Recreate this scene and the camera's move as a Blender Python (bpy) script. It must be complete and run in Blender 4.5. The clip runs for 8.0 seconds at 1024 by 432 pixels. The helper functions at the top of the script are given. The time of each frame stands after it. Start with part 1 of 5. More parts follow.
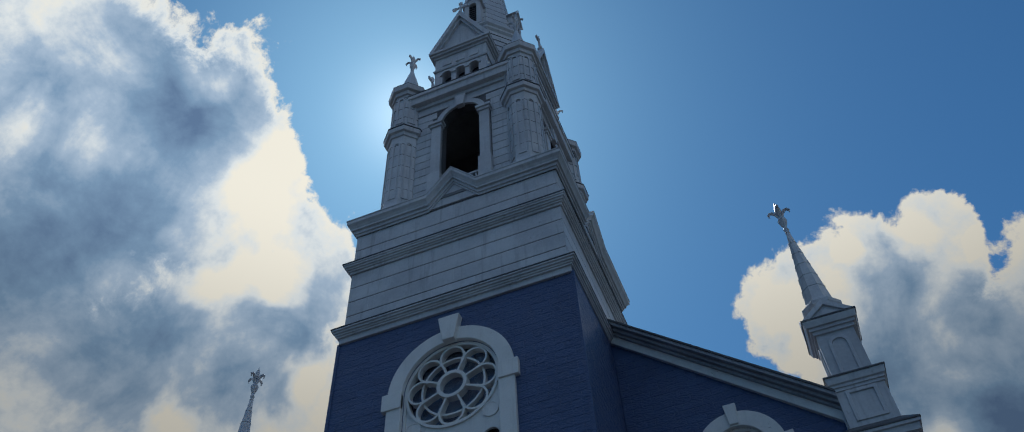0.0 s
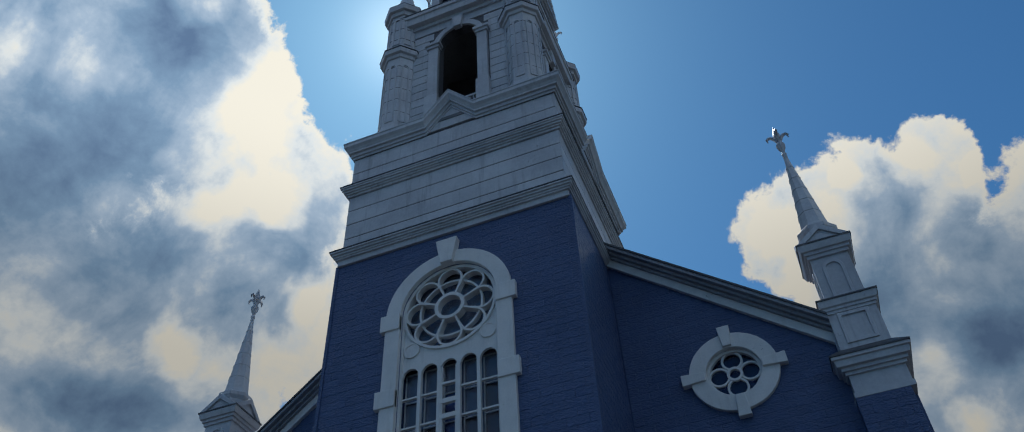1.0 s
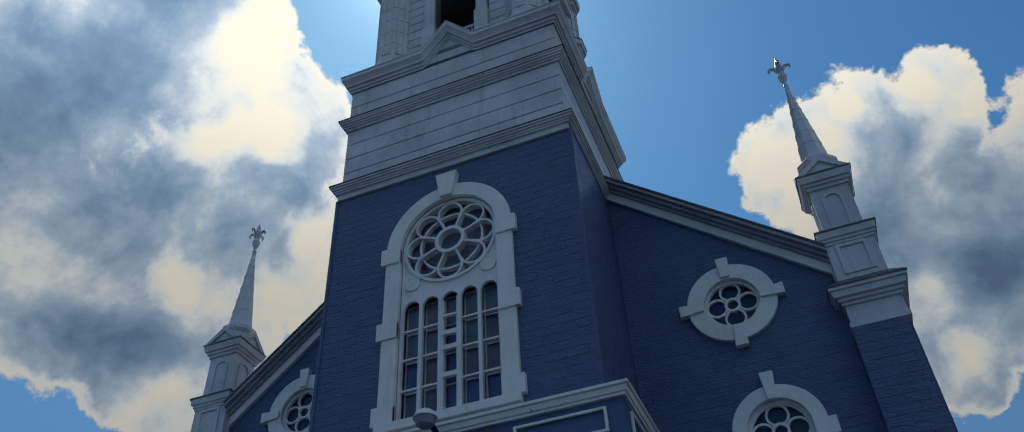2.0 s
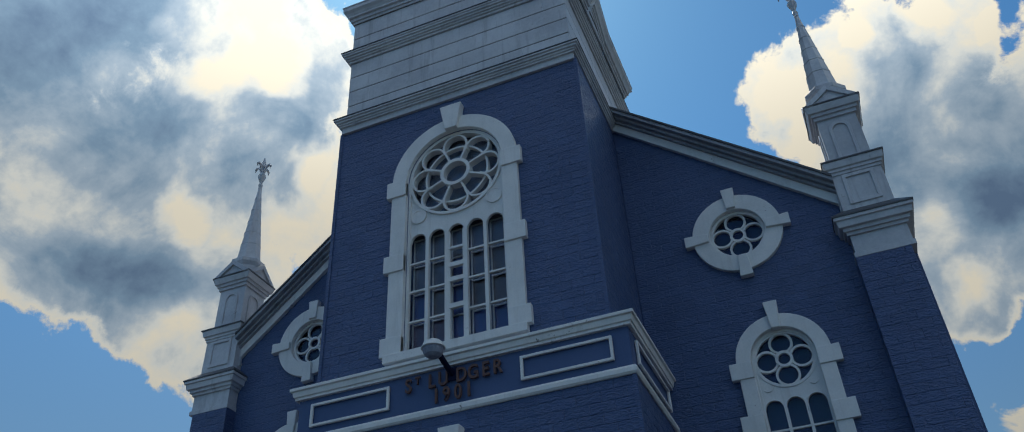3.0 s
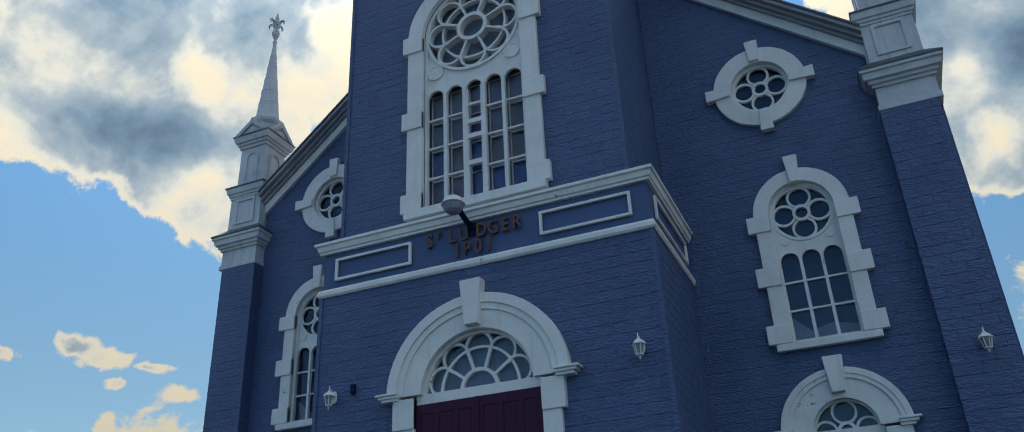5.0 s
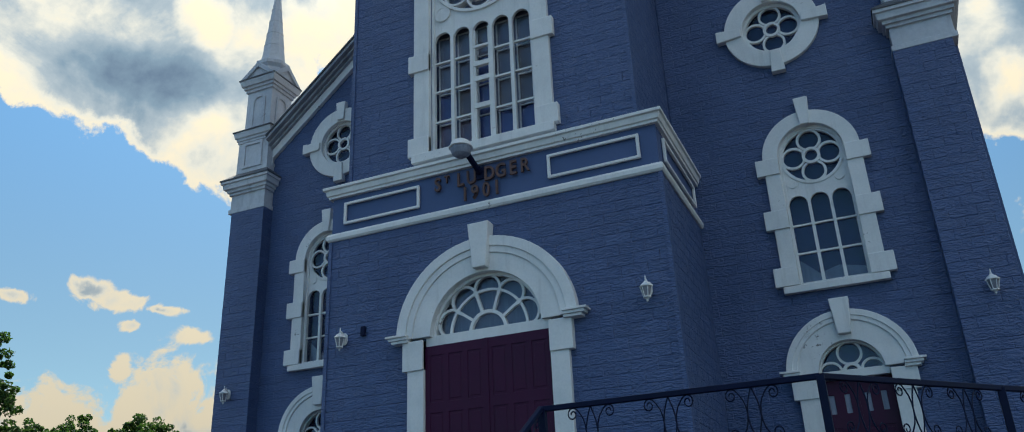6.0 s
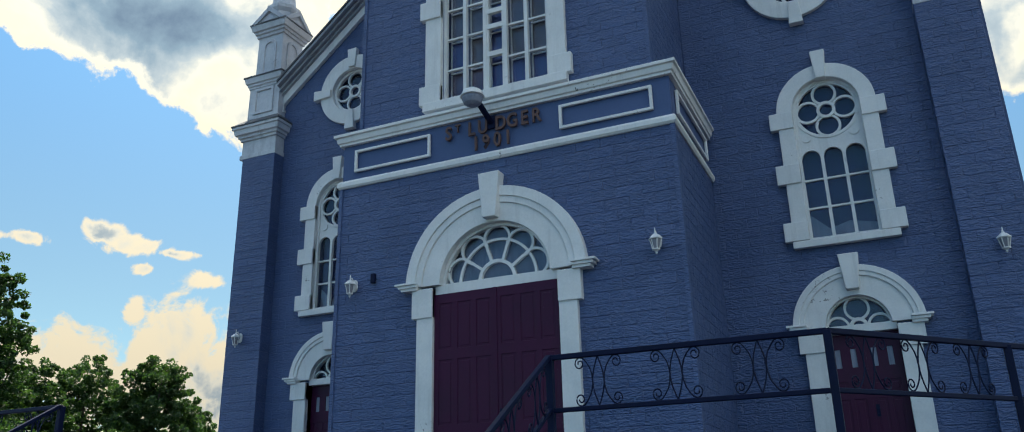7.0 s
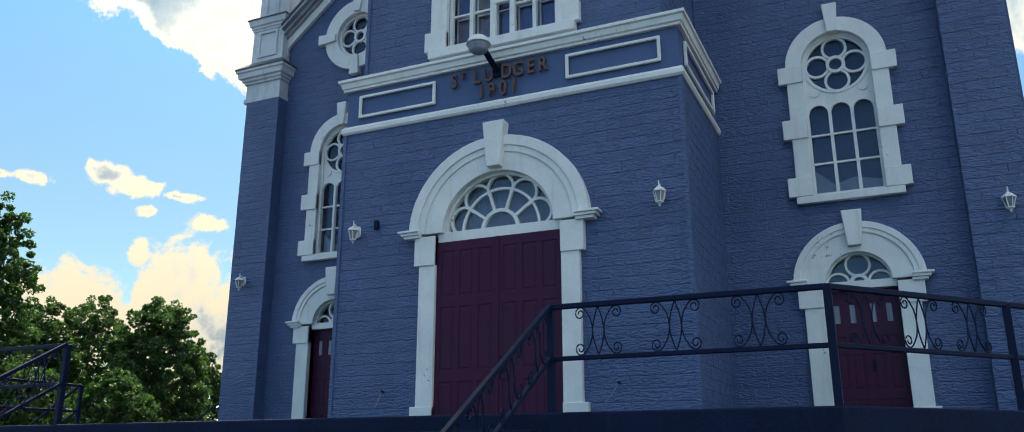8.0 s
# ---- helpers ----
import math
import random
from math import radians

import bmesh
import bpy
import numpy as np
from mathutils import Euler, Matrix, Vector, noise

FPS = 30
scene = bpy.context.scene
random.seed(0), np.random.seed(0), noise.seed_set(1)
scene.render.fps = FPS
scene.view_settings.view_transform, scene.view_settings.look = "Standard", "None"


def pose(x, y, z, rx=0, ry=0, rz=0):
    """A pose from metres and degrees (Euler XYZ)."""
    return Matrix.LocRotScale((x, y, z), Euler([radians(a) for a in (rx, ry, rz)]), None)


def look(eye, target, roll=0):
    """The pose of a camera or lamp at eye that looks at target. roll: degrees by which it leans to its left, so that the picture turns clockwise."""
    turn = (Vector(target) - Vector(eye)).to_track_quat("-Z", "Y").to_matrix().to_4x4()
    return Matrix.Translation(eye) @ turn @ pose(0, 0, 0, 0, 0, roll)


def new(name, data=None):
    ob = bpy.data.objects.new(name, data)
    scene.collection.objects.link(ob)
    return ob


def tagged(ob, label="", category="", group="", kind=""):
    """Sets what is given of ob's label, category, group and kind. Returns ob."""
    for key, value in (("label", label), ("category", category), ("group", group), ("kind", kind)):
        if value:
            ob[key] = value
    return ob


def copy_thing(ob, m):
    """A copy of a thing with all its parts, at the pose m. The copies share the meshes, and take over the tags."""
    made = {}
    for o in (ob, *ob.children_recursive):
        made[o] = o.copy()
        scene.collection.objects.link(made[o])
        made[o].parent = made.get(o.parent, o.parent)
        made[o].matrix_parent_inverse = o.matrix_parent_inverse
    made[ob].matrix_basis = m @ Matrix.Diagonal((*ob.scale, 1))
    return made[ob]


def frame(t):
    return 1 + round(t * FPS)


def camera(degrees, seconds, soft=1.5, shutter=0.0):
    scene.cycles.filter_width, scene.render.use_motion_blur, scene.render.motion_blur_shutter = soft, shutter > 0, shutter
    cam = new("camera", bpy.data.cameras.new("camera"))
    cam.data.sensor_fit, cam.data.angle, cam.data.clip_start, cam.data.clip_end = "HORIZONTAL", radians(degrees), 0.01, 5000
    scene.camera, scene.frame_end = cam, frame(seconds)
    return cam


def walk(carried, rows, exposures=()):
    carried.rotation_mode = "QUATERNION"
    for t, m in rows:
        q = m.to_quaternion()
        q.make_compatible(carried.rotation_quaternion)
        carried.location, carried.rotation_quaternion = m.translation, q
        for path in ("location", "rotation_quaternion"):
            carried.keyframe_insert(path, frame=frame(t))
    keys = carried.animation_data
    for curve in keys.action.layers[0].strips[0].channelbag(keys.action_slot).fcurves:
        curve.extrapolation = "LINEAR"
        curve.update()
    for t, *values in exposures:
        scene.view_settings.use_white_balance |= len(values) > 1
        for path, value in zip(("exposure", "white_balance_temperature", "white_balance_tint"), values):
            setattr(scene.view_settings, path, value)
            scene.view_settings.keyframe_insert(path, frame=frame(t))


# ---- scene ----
# ---- camera ----
cam = camera(62.25, 8.0, soft=0.95)
EYE = (5.998, -15.6, 1.6)
TURNS = [(0.0, 22.00, 50.39, 2.44), (0.5, 21.88, 47.54, 2.45), (1.0, 21.72, 45.23, 2.41), (1.5, 21.73, 42.94, 2.51),
         (3.0, 22.43, 36.19, 2.71), (3.5, 22.68, 33.57, 2.61), (4.0, 23.02, 31.06, 2.58), (4.5, 23.32, 28.77, 2.44),
         (5.0, 23.73, 26.57, 2.44), (6.5, 24.65, 21.14, 2.07), (7.0, 24.59, 19.42, 1.23), (7.5, 24.49, 17.49, 0.52),
         (8.0, 24.46, 16.01, 0.04)]
walk(cam, [(t, pose(*EYE, 90 + pitch, roll, yaw)) for t, yaw, pitch, roll in TURNS],
     exposures=[(0.0, -0.2, 5750, 12), (1.5, -0.05, 5800, 12), (3.0, 0.3, 6100, 11), (5.0, 0.85, 6450, 10), (6.5, 1.13, 6700, 9), (8.0, 1.53, 6900, 9)])

# ---- light: a high sun behind the tower, blue sky with broken cloud ----
SUN_AZ, SUN_EL = radians(-31.0), radians(57.0)      # azimuth from +y towards +x
SUN_WAY = Vector((math.sin(SUN_AZ) * math.cos(SUN_EL), math.cos(SUN_AZ) * math.cos(SUN_EL), math.sin(SUN_EL)))
sun = new("sun", bpy.data.lights.new("sun", "SUN"))
sun.data.energy, sun.data.angle, sun.data.color = 3.0, radians(0.5), (1.0, 0.95, 0.86)
sun.matrix_world = look(SUN_WAY * 200, (0, 0, 0))


class Nodes:
    """Short hand for node trees."""

    def __init__(self, tree):
        self.tree = tree
        tree.nodes.clear()

    def add(self, kind, **values):
        node = self.tree.nodes.new(kind)
        for key, value in values.items():
            setattr(node, key, value)
        return node

    def put(self, socket, value):
        if isinstance(value, bpy.types.NodeSocket):
            self.tree.links.new(value, socket)
        else:
            socket.default_value = value

    def math(self, op, a, b=0.0, clamp=False):
        node = self.add("ShaderNodeMath", operation=op, use_clamp=clamp)
        self.put(node.inputs[0], a), self.put(node.inputs[1], b)
        return node.outputs[0]

    def noise(self, vector, scale, detail=6.0, rough=0.55, distort=0.0):
        node = self.add("ShaderNodeTexNoise")
        self.put(node.inputs["Vector"], vector)
        node.inputs["Scale"].default_value, node.inputs["Detail"].default_value = scale, detail
        node.inputs["Roughness"].default_value, node.inputs["Distortion"].default_value = rough, distort
        return node.outputs["Fac"]

    def ramp(self, value, *stops):
        node = self.add("ShaderNodeValToRGB")
        self.put(node.inputs[0], value)
        band = node.color_ramp
        while len(band.elements) < len(stops):
            band.elements.new(0.5)
        for element, (at, colour) in zip(band.elements, stops):
            element.position = at
            element.color = (*colour, 1) if len(colour) == 3 else colour
        return node.outputs[0]

    def mix(self, fac, a, b, blend="MIX"):
        node = self.add("ShaderNodeMix", data_type="RGBA", blend_type=blend)
        self.put(node.inputs[0], fac)
        for socket, value in ((node.inputs[6], a), (node.inputs[7], b)):
            self.put(socket, (*value, 1) if isinstance(value, tuple) and len(value) == 3 else value)
        return node.outputs[2]

    def maprange(self, value, a, b, c=0.0, d=1.0, smooth=True):
        node = self.add("ShaderNodeMapRange", interpolation_type="SMOOTHSTEP" if smooth else "LINEAR")
        for socket, v in zip(node.inputs, (value, a, b, c, d)):
            self.put(socket, v)
        return node.outputs[0]


def cloud_field(n, az, el, wob_a, wob_e, blobs):
    """The largest of many soft ellipses (azimuth, elevation, half sizes, in degrees): 1 in a middle, 0 on a rim."""
    best = None
    for a, e, ra, re in blobs:
        da = n.math("DIVIDE", n.math("SUBTRACT", n.math("ADD", az, wob_a), a), ra)
        de = n.math("DIVIDE", n.math("SUBTRACT", n.math("ADD", el, wob_e), e), re)
        d = n.math("SQRT", n.math("ADD", n.math("MULTIPLY", da, da), n.math("MULTIPLY", de, de)))
        v = n.math("SUBTRACT", 1.0, d)
        if best is None:
            best = v
        else:
            node = n.add("ShaderNodeMath", operation="SMOOTH_MAX")
            n.put(node.inputs[0], best), n.put(node.inputs[1], v)
            node.inputs[2].default_value = 0.25
            best = node.outputs[0]
    return best

world = bpy.data.worlds.new("sky")
scene.world = world
world.use_nodes = True
n = Nodes(world.node_tree)
coords = n.add("ShaderNodeTexCoord").outputs["Generated"]
sky = n.add("ShaderNodeTexSky", sky_type="NISHITA", sun_disc=False, sun_elevation=SUN_EL, sun_rotation=SUN_AZ,
            air_density=1.0, dust_density=0.6, ozone_density=2.0)
split = n.add("ShaderNodeSeparateXYZ")
n.put(split.inputs[0], coords)
az = n.math("MULTIPLY", n.math("ARCTAN2", split.outputs[0], split.outputs[1]), 180 / math.pi)
el = n.math("MULTIPLY", n.math("ARCSINE", split.outputs[2]), 180 / math.pi)
cell = n.add("ShaderNodeTexVoronoi", feature="SMOOTH_F1", normalize=True)
n.put(cell.inputs["Vector"], coords)
for key, value in (("Scale", 10.0), ("Detail", 5.0), ("Roughness", 0.58), ("Lacunarity", 2.2), ("Smoothness", 0.6)):
    cell.inputs[key].default_value = value
lump = cell.outputs["Distance"]
puff = n.noise(coords, 5.0, 11.0, 0.60, 0.2)
soft = n.noise(coords, 9.0, 8.0, 0.55, 0.5)
wob_a = n.math("MULTIPLY", n.math("SUBTRACT", n.noise(coords, 4.0, 5.0, 0.55), 0.5), 6.0)
wob_e = n.math("MULTIPLY", n.math("SUBTRACT", n.noise(coords, 5.0, 5.0, 0.55), 0.5), 5.0)
# cloud banks (azimuth, elevation, half sizes in degrees): in front of the camera, then unseen ones added all round to
# light the front wall
BANKS = [(-67, 46, 20, 14), (-53, 51, 8, 7.5), (-46.5, 49, 6, 6), (-41, 45.5, 6.5, 5), (-46, 37, 13, 9), (-55, 31.5, 9, 5.5), (-46, 29, 6, 5.5), (-41, 27.5, 5, 5), (-75, 36, 16, 9),
         (6, 40, 6, 4.4), (10, 38, 7, 6.6), (16.8, 40, 3.6, 3.8), (24, 33, 9, 6.2), (13, 32, 9.5, 6), (10.8, 26, 2.6, 3), (14.5, 27, 3, 2.4),
         (140, 38, 26, 14), (-135, 57, 32, 12), (85, 42, 26, 13), (110, 20, 30, 8), (-110, 20, 16, 6), (175, 60, 60, 10)]
PUFFS = [(-51.2, 17.0, 1.5, 0.9), (-49.2, 16.4, 2.4, 0.7), (-46.8, 16.1, 2.0, 0.4), (-55.4, 16.2, 1.2, 0.5), (-57, 16.1, 0.9, 0.4), (-48.6, 15.0, 0.8, 0.5), (-44.5, 14.5, 1.3, 0.6),
         (-48.8, 12.4, 0.7, 1.2), (-50.8, 8.7, 3.6, 3.2), (-46.2, 9.0, 3.6, 5.0), (-43.2, 8.5, 3.4, 4.8), (-48.6, 7.5, 4.5, 3.6), (-54.2, 8.0, 3.0, 2.2), (-38, 6, 6, 4), (-60, 6, 6, 3), (12, 17, 4, 2)]
SHADES = [(-58, 50.5, 8.5, 6), (-64, 49, 7, 4.5), (-60, 45, 9, 4), (-53.5, 45.5, 5.5, 4.5), (-60, 41, 8, 4), (-50, 40, 5, 3), (-40, 42.2, 3.6, 1.9), (-40.5, 37.5, 3.6, 2.6), (-53, 36, 6, 2.4), (-47, 31.5, 5, 1.6),
          (11.4, 38.4, 2.6, 2.6), (10.5, 35.5, 3.4, 2.6), (16, 35.6, 3.6, 2.2), (15, 31.8, 3, 1.4), (150, 31, 24, 7), (-135, 53, 20, 6), (80, 38, 16, 6)]
LIGHTS = [(-44.6, 51, 3.0, 4.5), (-41.8, 45, 3.2, 2.2), (-45.6, 43.5, 2.6, 2), (-46.4, 35, 2.2, 1.6), (-67, 48, 3, 3), (-54, 56.8, 5, 1.8), (-36.6, 39, 2, 3),
          (9, 41.4, 1.6, 1.0), (3.4, 38.5, 2.6, 3.6), (14.6, 41.2, 2.4, 1.8), (11, 27.0, 2, 2.4), (19, 38.6, 2, 0.8)]
fray = n.noise(coords, 22.0, 10.0, 0.66, 0.3)
edge = n.math("ADD", n.math("MULTIPLY", n.math("SUBTRACT", 0.36, lump), 1.4), n.math("MULTIPLY", n.math("SUBTRACT", puff, 0.5), 1.0))
edge = n.math("ADD", edge, n.math("MULTIPLY", n.math("SUBTRACT", fray, 0.5), 0.55))
thick = n.math("SUBTRACT", n.math("ADD", cloud_field(n, az, el, wob_a, wob_e, BANKS), edge), 0.06)
wisp = n.noise(coords, 26.0, 9.0, 0.62, 0.4)
thin = n.math("ADD", cloud_field(n, az, el, n.math("MULTIPLY", wob_a, 0.2), n.math("MULTIPLY", wob_e, 0.2), PUFFS), n.math("MULTIPLY", n.math("SUBTRACT", wisp, 0.50), 2.6))
cover = n.math("MAXIMUM", n.maprange(thick, -0.02, 0.09), n.maprange(thin, 0.0, 0.40))
drift_a, drift_e = n.math("MULTIPLY", wob_a, 1.9), n.math("MULTIPLY", wob_e, 1.7)
shade = n.math("MULTIPLY", n.math("MINIMUM", n.math("MAXIMUM", cloud_field(n, az, el, drift_a, drift_e, SHADES), -0.7), 0.5), 0.34)
shade = n.math("SUBTRACT", shade, n.math("MULTIPLY", n.math("MAXIMUM", cloud_field(n, az, el, drift_a, drift_e, LIGHTS), 0.0), 0.55))
shade = n.math("ADD", n.math("ADD", shade, 0.50), n.math("MULTIPLY", n.math("SUBTRACT", puff, 0.5), 1.5))
shade = n.math("ADD", shade, n.math("MULTIPLY", n.math("SUBTRACT", lump, 0.36), 0.9))
shade = n.math("ADD", shade, n.math("MULTIPLY", n.math("SUBTRACT", soft, 0.5), 1.2))
shade = n.math("ADD", shade, n.math("MULTIPLY", n.math("SUBTRACT", fray, 0.5), 0.35))
shade = n.math("MULTIPLY", n.math("MAXIMUM", shade, 0.0), n.maprange(thick, 0.0, 0.30, 0.08, 1.0))
shade = n.math("MAXIMUM", shade, n.math("MULTIPLY", n.maprange(thin, 0.2, 0.9), n.maprange(soft, 0.42, 0.62, 0.0, 0.46)))
cloud = n.ramp(shade, (0.0, (1.0, 0.90, 0.68)), (0.18, (0.83, 0.83, 0.74)), (0.40, (0.44, 0.53, 0.59)), (0.66, (0.24, 0.35, 0.45)), (1.0, (0.13, 0.20, 0.30)))
# away from the sun, behind the camera, the unseen clouds are plain white and brightened to light the facade
rear_fill = n.maprange(split.outputs[1], 0.10, -0.35)
cloud = n.mix(rear_fill, cloud, n.ramp(shade, (0.0, (0.42, 0.47, 0.54)), (1.0, (0.20, 0.24, 0.30))))
cloud = n.mix(1.0, cloud, (13.0, 13.0, 13.0), "MULTIPLY")
low = n.math("ADD", n.maprange(el, 4.0, 30.0, 0.25, 0.46, smooth=False), n.maprange(el, 33.0, 51.0, 0.0, 0.44))
low = n.math("MAXIMUM", low, rear_fill)
dim = n.add("ShaderNodeVectorMath", operation="SCALE")
n.put(dim.inputs[0], cloud), n.put(dim.inputs["Scale"], low)
# the unseen rear sky has its own tint, set to lift the walls
sky_colour = n.mix(1.0, sky.outputs[0], n.mix(rear_fill, n.mix(n.maprange(el, 12.0, 40.0), (0.46, 0.57, 0.54), (0.41, 0.78, 0.93)), (0.45, 0.70, 0.80)), "MULTIPLY")
sky_colour = n.mix(cover, sky_colour, dim.outputs[0])
# bright haze round the sun
near_sun = n.add("ShaderNodeVectorMath", operation="DOT_PRODUCT")
n.put(near_sun.inputs[0], coords)
near_sun.inputs[1].default_value = SUN_WAY
dot = n.math("MAXIMUM", near_sun.outputs["Value"], 0.0)
halo = n.math("ADD", n.math("MULTIPLY", n.math("POWER", dot, 700.0), 4.0), n.math("MULTIPLY", n.math("POWER", dot, 80.0), 0.35))
glow = n.add("ShaderNodeVectorMath", operation="SCALE")
glow.inputs[0].default_value = (1.0, 0.95, 0.78)
n.put(glow.inputs["Scale"], halo)
sky_colour = n.mix(1.0, sky_colour, glow.outputs[0], "ADD")
back = n.add("ShaderNodeBackground")
n.put(back.inputs[0], sky_colour)
back.inputs[1].default_value = 0.09
n.put(n.add("ShaderNodeOutputWorld").inputs[0], back.outputs[0])

# ---- materials ----
def material(name):
    m = bpy.data.materials.new(name)
    m.use_nodes = True
    n = Nodes(m.node_tree)
    bsdf = n.add("ShaderNodeBsdfPrincipled")
    n.put(n.add("ShaderNodeOutputMaterial").inputs[0], bsdf.outputs[0])
    return m, n, bsdf


def surface(name, dark, light, rough=0.6, scale=1.2, grain=40.0, bump=0.15, relief=0.004, metal=0.0, spread=0.0, stretch=(1, 1, 1), streaks=0.0, gloss=0.5,
            streak_colour=(0.1, 0.1, 0.1), chips=0.0):
    """Paint, stone or wood: two colours mixed by large stains and fine grain, with bump and run-down dirt."""
    m, n, bsdf = material(name)
    where = n.add("ShaderNodeNewGeometry")
    at = n.add("ShaderNodeMapping")
    n.put(at.inputs["Vector"], where.outputs["Position"])
    at.inputs["Scale"].default_value = stretch
    big = n.noise(at.outputs[0], scale, 5.0, 0.6)
    fine = n.noise(at.outputs[0], grain, 3.0, 0.6)
    colour = n.mix(n.maprange(n.math("ADD", n.math("MULTIPLY", big, 0.7), n.math("MULTIPLY", fine, 0.3)), 0.3, 0.7), dark, light)
    if spread:
        rnd = n.math("ADD", where.outputs["Random Per Island"], n.add("ShaderNodeObjectInfo").outputs["Random"])
        rnd = n.math("FRACT", rnd)
        tone = n.math("ADD", 1.0 - spread, n.math("MULTIPLY", rnd, 2 * spread))
        grey = n.add("ShaderNodeCombineColor")
        for i in range(3):
            n.put(grey.inputs[i], tone)
        colour = n.mix(1.0, colour, grey.outputs[0], "MULTIPLY")
    if streaks:
        runs = n.add("ShaderNodeMapping")
        n.put(runs.inputs["Vector"], where.outputs["Position"])
        runs.inputs["Scale"].default_value = (6.0, 6.0, 0.5)
        run = n.maprange(n.noise(runs.outputs[0], 1.0, 6.0, 0.65), 0.52, 0.72)
        colour = n.mix(n.math("MULTIPLY", run, streaks), colour, streak_colour)
    if chips:
        patch = n.maprange(n.noise(where.outputs["Position"], 1.1, 3.0, 0.5), 0.60, 0.70)
        flake = n.maprange(n.noise(where.outputs["Position"], 13.0, 4.0, 0.65), 0.60, 0.64)
        colour = n.mix(n.math("MULTIPLY", n.math("MULTIPLY", patch, flake), chips), colour, (0.10, 0.095, 0.09))
    n.put(bsdf.inputs["Base Color"], colour)
    n.put(bsdf.inputs["Roughness"], n.maprange(big, 0.3, 0.7, rough - 0.08, rough + 0.08))
    bsdf.inputs["Metallic"].default_value = metal
    bsdf.inputs["Specular IOR Level"].default_value = gloss
    bumps = n.add("ShaderNodeBump")
    bumps.inputs["Strength"].default_value, bumps.inputs["Distance"].default_value = bump, relief
    n.put(bumps.inputs["Height"], fine)
    n.put(bsdf.inputs["Normal"], bumps.outputs[0])
    return m


def rock_face(name, dark, light, rough, spread):
    """Pressed siding that copies rough stone: short wavy ripples in each block under thick paint."""
    m, n, bsdf = material(name)
    where = n.add("ShaderNodeNewGeometry")
    at = n.add("ShaderNodeMapping")
    n.put(at.inputs["Vector"], where.outputs["Position"])
    at.inputs["Scale"].default_value = (13.0, 13.0, 36.0)
    chips = n.noise(at.outputs[0], 1.0, 2.0, 0.45, 0.5)
    big = n.noise(where.outputs["Position"], 0.5, 4.0, 0.6)
    fade = n.noise(where.outputs["Position"], 3.0, 5.0, 0.6)
    rnd = n.math("FRACT", n.math("ADD", where.outputs["Random Per Island"], n.add("ShaderNodeObjectInfo").outputs["Random"]))
    mixby = n.math("ADD", n.math("MULTIPLY", big, 0.6), n.math("MULTIPLY", fade, 0.4))
    colour = n.mix(n.maprange(mixby, 0.32, 0.68), dark, light)
    tone = n.math("ADD", 1.0 - spread, n.math("MULTIPLY", rnd, 2 * spread))
    grey = n.add("ShaderNodeCombineColor")
    for i in range(3):
        n.put(grey.inputs[i], tone)
    colour = n.mix(1.0, colour, grey.outputs[0], "MULTIPLY")
    n.put(bsdf.inputs["Base Color"], colour)
    n.put(bsdf.inputs["Roughness"], n.maprange(fade, 0.3, 0.7, rough - 0.06, rough + 0.1))
    bumps = n.add("ShaderNodeBump")
    bumps.inputs["Strength"].default_value, bumps.inputs["Distance"].default_value = 0.7, 0.019
    n.put(bumps.inputs["Height"], n.maprange(chips, 0.25, 0.75))
    n.put(bsdf.inputs["Normal"], bumps.outputs[0])
    return m


def glass_pane(name, tint, rough):
    m, n, bsdf = material(name)
    where = n.add("ShaderNodeNewGeometry")
    wave = n.noise(where.outputs["Position"], 1.6, 2.0, 0.5)
    bsdf.inputs["Base Color"].default_value = (*tint, 1)
    bsdf.inputs["Roughness"].default_value = rough
    bsdf.inputs["Transmission Weight"].default_value = 1.0
    bsdf.inputs["IOR"].default_value = 1.45
    bsdf.inputs["Specular IOR Level"].default_value = 0.3
    bumps = n.add("ShaderNodeBump")
    bumps.inputs["Strength"].default_value, bumps.inputs["Distance"].default_value = 0.25, 0.05
    n.put(bumps.inputs["Height"], wave)
    n.put(bsdf.inputs["Normal"], bumps.outputs[0])
    return m


BLUE = rock_face("blue siding paint", (0.050, 0.087, 0.196), (0.074, 0.116, 0.242), 0.38, 0.06)
BLUE_FLAT = surface("blue flat paint", (0.047, 0.081, 0.190), (0.063, 0.103, 0.226), 0.5, 0.8, 30, 0.2)
WHITE = surface("white painted wood", (0.66, 0.67, 0.66), (0.80, 0.80, 0.78), 0.5, 1.6, 25, 0.15, streaks=0.22, streak_colour=(0.36, 0.35, 0.33), chips=0.9)
TIN = surface("white painted tin", (0.42, 0.44, 0.475), (0.61, 0.63, 0.655), 0.42, 0.9, 14, 0.3, 0.01, spread=0.06, streaks=0.5, streak_colour=(0.27, 0.28, 0.31), chips=0.5)
FLASHING = surface("dark weathered flashing", (0.05, 0.055, 0.065), (0.11, 0.115, 0.125), 0.6, 3.0, 20, 0.3)
# white trim in shade: the shadow is mixed into the grey, plus dirt streaks
SHADED_TRIM = surface("shaded grey trim", (0.24, 0.255, 0.285), (0.38, 0.395, 0.43), 0.5, 1.2, 14, 0.3, streaks=0.4, streak_colour=(0.12, 0.125, 0.14))
SEAM = surface("dark tin seam", (0.05, 0.05, 0.055), (0.15, 0.15, 0.16), 0.6)
